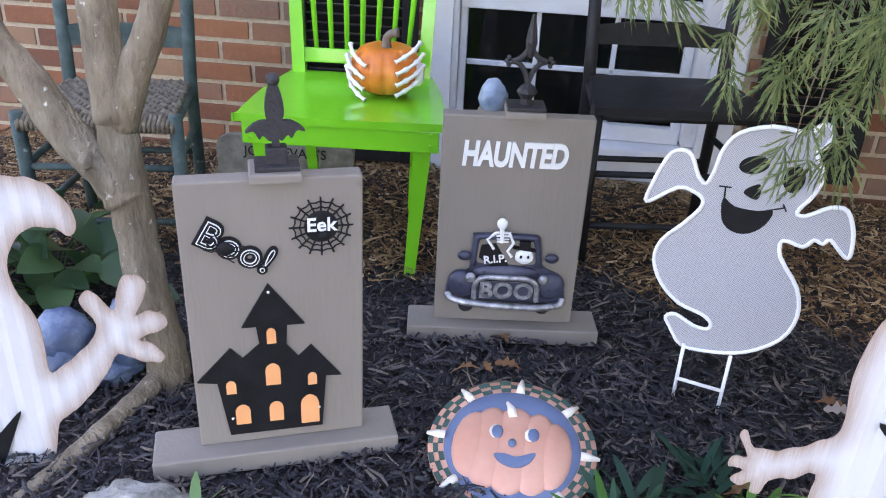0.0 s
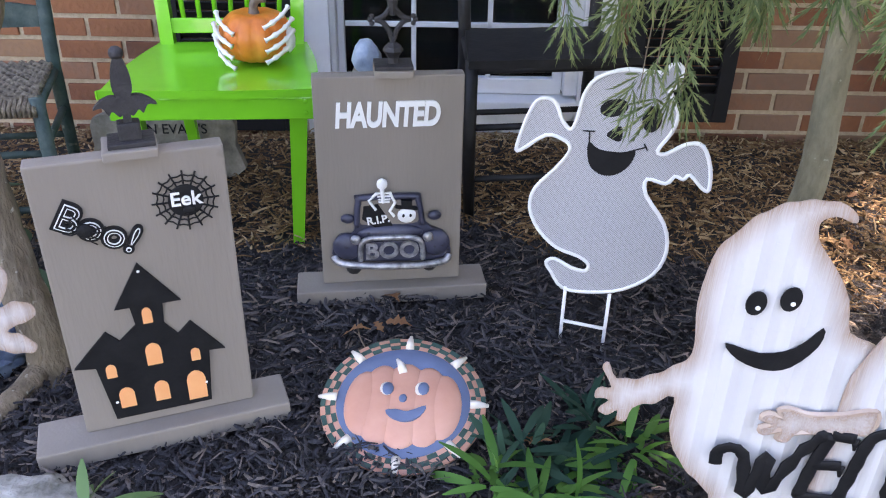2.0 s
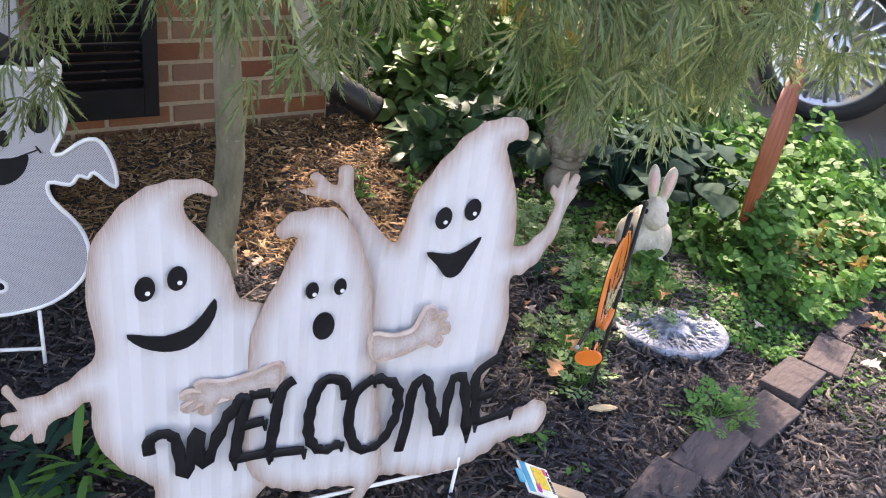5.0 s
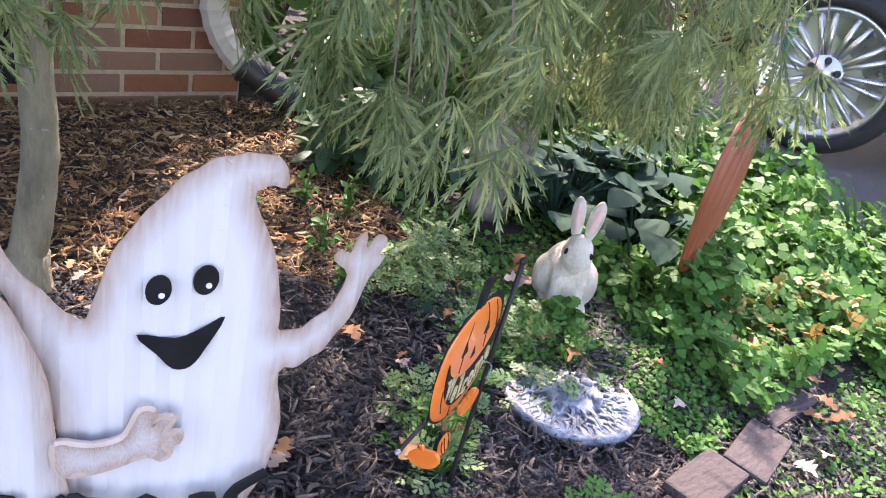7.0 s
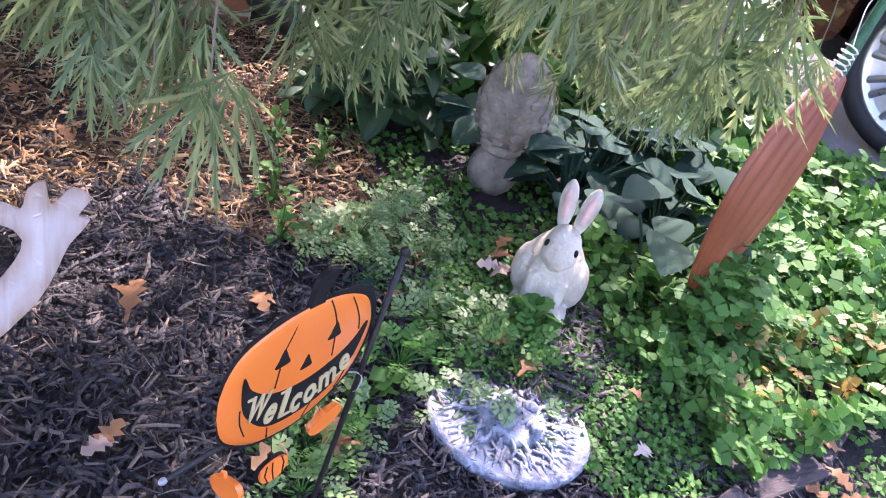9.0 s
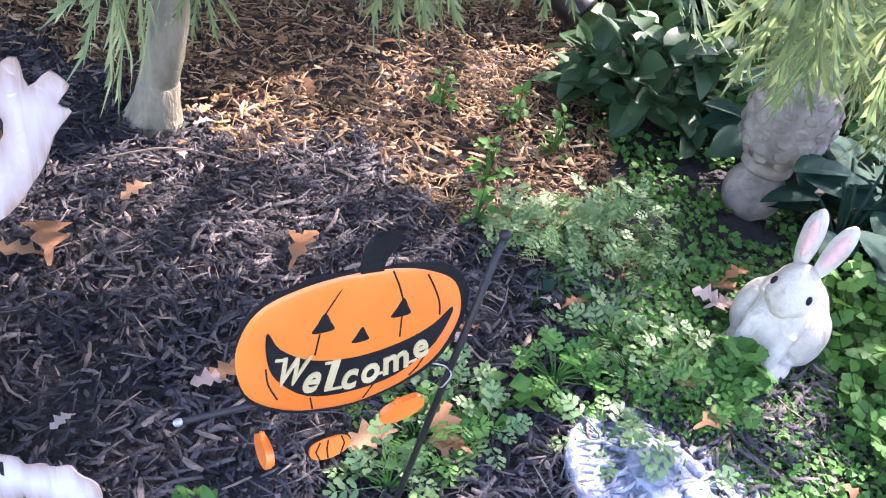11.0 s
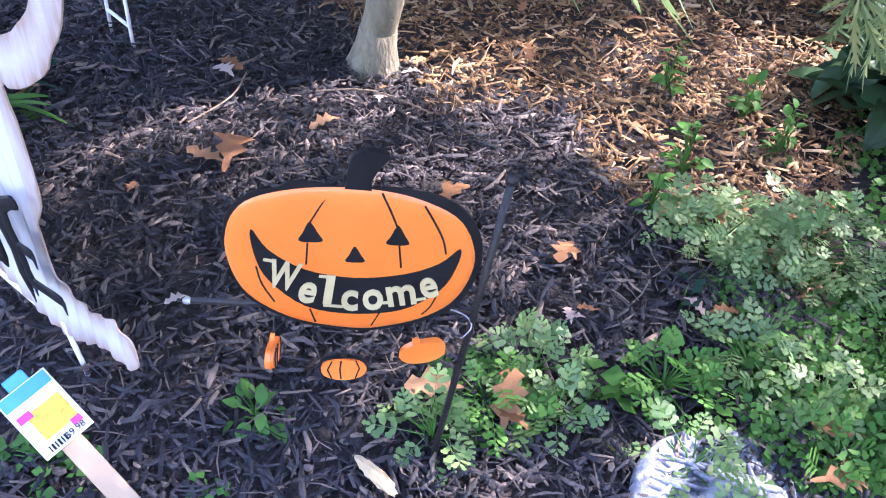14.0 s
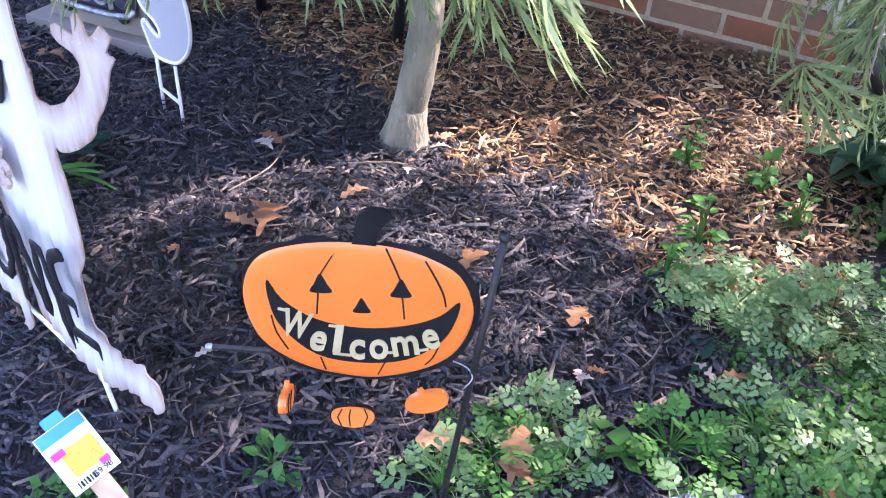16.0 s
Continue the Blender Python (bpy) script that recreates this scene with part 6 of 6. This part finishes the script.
mound("rue_plant", "blue-green mound of small lacy leaves", (1.96, 1.1), 150, (.11, .09, .14), FEATHER, (.028, .048), M_LEAFB, 41)
mound("rue_plant", "pale green mound of small lacy leaves", (2.1, 1.16), 150, (.12, .1, .13), FEATHER, (.028, .048), M_LEAFB, 42)
for i, (x, y, r, n, mt) in enumerate([(1.75, .62, .06, 34, M_LEAFG), (1.79, .7, .07, 40, M_LEAFB), (1.84, .64, .05, 18, M_LEAFB), (1.96, .77, .07, 38, M_LEAFG), (2.06, .87, .075, 46, M_LEAFB), (2.16, .86, .07, 40, M_LEAFB), (2.2, .77, .06, 44, M_LEAFG), (2.03, .66, .05, 16, M_LEAFB), (2.13, .6, .045, 14, M_LEAFB), (1.9, .31, .07, 40, M_LEAFG), (1.72, .53, .045, 22, M_LEAFB)]):
    mound("mum_plant", "low clump of cut green leaves in the mulch", (x, y), int(n * 1.2), (r * 1.1, r * .9, .06), FEATHER, (.032, .055), mt, 50 + i)
mound("strawberry_weed", "small round-leaved weed at the rabbit's feet", (2.275, .85), 40, (.06, .05, .085), CUT, (.022, .034), M_LEAFG, 69)
mound("strawberry_weed", "small round-leaved weed in the mulch", (1.875, .70), 14, (.055, .05, .05), ROUND, (.03, .045), M_LEAFG, 70)
mound("strawberry_weed", "two round green leaves beside the rue", (1.94, .95), 6, (.04, .04, .04), ROUND, (.035, .045), M_LEAFH, 68)
mound("seedling", "tiny pale green seedling in the mulch", (1.5, .45), 16, (.04, .03, .02), OVATE, (.02, .035), M_LEAFG, 71)
mound("seedling", "tiny green seedling in the mulch", (1.52, .33), 10, (.025, .02, .02), ROUND, (.012, .02), M_LEAFG, 72)
mound("seedling", "patch of green seedlings beside the pavers", (1.33, .27), 60, (.09, .05, .025), ROUND, (.012, .02), M_LEAFG, 73)
for i, (x, y) in enumerate([(1.74, 1.57), (1.91, 1.54), (1.83, 1.15), (1.85, 1.3), (2.0, 1.45)]):
    mound("seedling", "upright yellow-green seedling at the mulch edge", (x, y), 22, (.03, .03, .12), OVATE, (.02, .03), M_LEAFG, 74 + i)
# strappy plants before the ghosts
for i, (x, y, mt, r, n) in enumerate([(.52, .72, M_LEAFH, .13, 34), (.66, .8, M_LEAFH, .12, 30), (.72, .72, M_LEAFG, .10, 34), (.55, .6, M_LEAFG, .11, 36), (.6, .66, M_LEAFH, .11, 28), (.46, .64, M_LEAFG, .09, 26)]):
    mound("spurge_plant", "bright green strap-leaved plant in the mulch" if mt is M_LEAFG else "dark blue-green strap-leaved plant in the mulch", (x, y), n, (r * .5, r * .5, .06), strap_template(.09), (.07, .11), mt, 90 + i, False)
mound("fern", "small pale fern by the rock", (-.2, .57), 20, (.06, .05, .05), strap_template(.12), (.07, .1), M_LEAFB, 99, False)
mound("grass_tuft", "dark green strappy grass tuft by the driveway", (3.68, 0.93), 46, (.05, .05, .05), strap_template(.03), (.16, .24), M_LEAFD, 103, False)
mound("laurel_shrub", "dark glossy broad-leaved shrub by the teal chair", (-.82, 1.22), 60, (.22, .18, .28), OVATE, (.1, .15), M_LEAFD, 101)


def big_leaf_plant(name, label, at, n, ln, mat, seed, tilt=25):
    rg = random.Random(seed)
    t = thing(name, label, "plant", pose(at[0], at[1], 0), "hostas")
    v, f = BROAD
    me = bpy.data.meshes.new("leaf")
    me.from_pydata([tuple(q) for q in v], [], f)
    me.shade_smooth()
    me.materials.append(mat)
    for i in range(n):
        a = 360 * i / n * 1.618
        r = rg.uniform(.03, .14)
        ob = new("leaf", me)
        ob.parent = t
        s = ln * rg.uniform(.75, 1.15)
        z = rg.uniform(.05, .2)
        ob.matrix_basis = pose(r * math.cos(radians(a)), r * math.sin(radians(a)), z, rg.uniform(-15, 15), rg.uniform(-tilt, tilt), a) @ Matrix.Diagonal((s, s, s, 1))
        part("stalk", tubed([(0, 0, 0), (r * .6 * math.cos(radians(a)), r * .6 * math.sin(radians(a)), z * .7), (r * math.cos(radians(a)), r * math.sin(radians(a)), z)], [.005, .004, .003], 5), mat, t)
    return t


for i, (x, y) in enumerate([(2.74, 1.36), (2.92, 1.45), (2.62, 1.3), (2.78, 1.12), (2.55, 1.55), (3.1, 1.3)]):
    big_leaf_plant("hosta", "dark blue-green broad-leaved hosta clump", (x, y), 20, .105, M_LEAFH, 120 + i, 14)
big_leaf_plant("comfrey", "plant with long green leaves over the ground cover", (2.64, .97), 5, .11, M_LEAFH, 140, 6)

# shrubs past the house corner


def shrub(at, rad, n, tmpl, size, mat, label, seed):
    rg = np.random.default_rng(seed)
    t = thing("shrub", label, "shrub", pose(at[0], at[1], 0), "shrubs beside the house")
    bm = bmesh.new()
    for k in range(7):
        a = 2 * math.pi * k / 7
        tube(bm, [(0, 0, -.02), (rad[0] * .3 * math.cos(a), rad[1] * .3 * math.sin(a), rad[2] * .5), (rad[0] * .7 * math.cos(a + .3), rad[1] * .7 * math.sin(a + .3), rad[2] * 1.1)], [.014, .01, .004], 6)
    part("stems", bm, M_TWIG, t)["kind"] = "stuff"
    d = norm(rg.normal(0, 1, (n, 3)))
    d[:, 2] = abs(d[:, 2])
    lump = 1 + .25 * np.sin(d[:, 0] * 7 + seed) * np.sin(d[:, 1] * 6 + d[:, 2] * 5)
    p = d * np.array(rad) * (rg.uniform(.35, 1, (n, 1)) ** .5) * lump[:, None]
    p[:, 2] = p[:, 2] * 1.2 + .02
    leaf_mesh("crown", *tmpl, p, d + rg.normal(0, .7, d.shape) + [0, 0, -.3], d * .3 + [0, 0, 1] + rg.normal(0, .35, d.shape), rg.uniform(size[0], size[1], n), mat, t)
    return t


for i, (x, y, rx, rz, n, mt, lb) in enumerate([(2.5, 2.2, .28, .28, 500, M_LEAFB, "pale green leafy shrub beside the drain"), (2.75, 2.2, .4, .45, 800, M_LEAFG, "sunlit green shrub beside the house"), (2.35, 2.9, .5, .8, 1100, M_LEAFG, "green shrub beside the house"), (3.1, 2.7, .5, .7, 1000, M_LEAFG, "sunlit green shrub beside the house"), (3.5, 2.0, .4, .4, 700, M_LEAFB, "pale green shrub near the driveway"), (2.7, 4.3, .7, .9, 1500, M_LEAFD, "tall green shrub behind the house corner"), (3.7, 4.2, .7, .7, 1300, M_LEAFM, "tall green shrub behind the house corner"), (2.25, 1.78, .22, .16, 260, M_LEAFD, "low dark green plant under the maple")]):
    shrub((x, y), (rx, rx * .9, rz), n, OVATE, (.06, .11), mt, lb, 200 + i)


# far trees along the lot
def far_tree(x, y, h, r, seed):
    rg = np.random.default_rng(seed)
    t = thing("tree", "tall leafy green tree beyond the driveway", "tree", pose(x, y, -.03), "trees beyond the driveway")
    part("trunk", limb(bmesh.new(), [(0, 0, 0), (.1, 0, h * .4), (0, .1, h * .8)], .22, .08, 10), M_BARK, t, "", True)
    bm = bmesh.new()
    for k in range(6):
        a = k * 1.1
        limb(bm, [(.05, .03, h * .4 + .1 * k), (r * .4 * math.cos(a), r * .4 * math.sin(a), h * .6), (r * .8 * math.cos(a), r * .8 * math.sin(a), h * .75)], .07, .02, 6)
    part("branches", bm, M_BARK, t)
    n = 2600
    c = norm(rg.normal(0, 1, (26, 3))) * [r * .75, r * .75, h * .3] + [0, 0, h * .66]
    p = c[rg.integers(0, 26, n)] + rg.normal(0, r * .22, (n, 3))
    leaf_mesh("crown", *OVATE, p, rg.normal(0, 1, p.shape), rg.normal(0, .6, p.shape) + [0, 0, 1], rg.uniform(.14, .28, n), M_LEAFM, t)


for i, (x, y) in enumerate([(14, 5), (8, 16), (13, -3), (3, 13), (-7, -9), (2, -11), (9, -9)]):
    far_tree(x, y, 6.5, 2.6, 300 + i)


# ---------------- fallen leaves and litter ----------------
def oak_leaf_mesh(seed):
    rg = random.Random(seed)
    o = []
    for q in range(9):
        t = q / 8
        w = .32 * math.sin(math.pi * min(.95, t + .08)) * (1.0 if q % 2 else .38)
        o.append((t, w))
    pts = o + [(x, -w * rg.uniform(.8, 1.1)) for x, w in reversed(o)]
    bm = bmesh.new()
    vs = [bm.verts.new((x - .5, y, 0)) for x, y in pts]
    n = len(o)
    for i in range(n - 1):
        bm.faces.new((vs[i], vs[i + 1], vs[2 * n - 2 - i], vs[2 * n - 1 - i]))
    bmesh.ops.subdivide_edges(bm, edges=bm.edges[:], cuts=1)
    for v in bm.verts:
        v.co.z = .16 * v.co.y ** 2 * 4 + .12 * math.sin(v.co.x * 4 + seed) + rg.uniform(-.015, .015)
    me = bpy.data.meshes.new("fallen_leaf")
    bm.to_mesh(me)
    bm.free()
    me.shade_smooth()
    me.materials.append(M_DRYLEAF)
    return me


OAK = [oak_leaf_mesh(i) for i in range(4)]
rng = random.Random(77)
LEAVES = [(1.15, .86, .12), (1.12, .83, .08), (.96, 1.10, .06), (1.265, 1.2, .035), (1.27, 1.335, .04), (1.745, .94, .07), (1.82, .84, .035), (2.0, .94, .05), (1.86, 1.14, .09), (1.69, .59, .08), (1.785, .615, .09), (1.8, .6, .06), (1.07, .7, .04), (.72, .81, .07), (1.23, 1.03, .06), (1.77, 1.33, .09), (1.51, .99, .04), (1.53, .95, .09), (1.47, .66, .07), (1.755, .94, .05), (2.33, 1.1, .07), (2.3, 1.06, .08), (2.36, 1.05, .07), (1.92, 1.16, .08), (.262, 1.215, .07), (.19, 1.077, .075), (.283, 1.113, .06), (.24, 1.1, .04), (-.0, .85, .05), (2.2, .72, .08), (2.19, .8, .07), (2.62, .36, .07), (2.7, .38, .06), (2.68, .33, .07), (2.75, .45, .06), (.55, .75, .06), (.3, .55, .05), (2.55, .55, .06), (2.4, .62, .05), (1.45, 1.5, .05), (.8, 1.7, .06), (1.6, 1.8, .05), (.1, 1.75, .05), (1.35, 1.7, .05)]
for x, y, s in LEAVES:
    ob = new("fallen_leaf", OAK[rng.randrange(4)])
    ob.matrix_basis = pose(x, y, .022 + s * .1, rng.uniform(-18, 18), rng.uniform(-18, 18), rng.uniform(0, 360)) @ Matrix.Diagonal((s, s, s, 1))
    tagged(ob, "curled dry brown oak leaf lying on the mulch", "leaf", "fallen leaves")
M_PALELEAF = material("faded_leaf", [(.28, .19, .155), (.38, .29, .25), (.48, .41, .35)], .7, scale=25, bump=.3, per="object", translucent=.15)
pale = OAK[1].copy()
pale.materials[0] = M_PALELEAF
for x, y, s in ((1.46, .64, .055), (.97, 1.07, .06), (1.28, 1.28, .045), (1.27, 1.16, .03), (1.3, .54, .035), (1.8, .81, .03), (1.81, .81, .03), (.89, 1.01, .03), (2.26, 1.02, .06), (2.28, 1.0, .07), (2.52, .26, .06), (2.44, .25, .06), (2.32, .5, .05), (1.96, .93, .04)):
    ob = new("fallen_leaf", pale)
    ob.matrix_basis = pose(x, y, .024 + s * .1, rng.uniform(-18, 18), rng.uniform(-18, 18), rng.uniform(0, 360)) @ Matrix.Diagonal((s, s * 1.3, s, 1))
    tagged(ob, "pale faded curled leaf lying on the mulch", "leaf", "fallen leaves")
for pts in ([(1.0, 1.1, .02), (1.04, 1.0, .03), (1.02, .9, .02)], [(1.15, 1.12, .02), (1.25, 1.17, .03), (1.38, 1.18, .02)], [(.2, 1.02, .02), (.28, 1.05, .03), (.38, 1.03, .02)], [(.19, 1.13, .025), (.2, 1.06, .03), (.22, 1.02, .02)]):
    tagged(part("twig", tubed(catmull(pts, 4, False), .0018, 5), M_TWIG, None, "thin pale twig lying on the mulch"), "", "twig", "twigs")
tagged(part("wood_chip", blobbed((1.69, .437, .024), (.034, .0095, .005), pose(0, 0, 0, 4, 6, -14), sub=3, rough=.35, freq=9), material("pale_wood", [(.34, .25, .13), (.46, .36, .21)], .8, scale=30, bump=.3, squash=(.2, 1, 1)), None, "pale split wood chip on the mulch"), "", "wood chip")
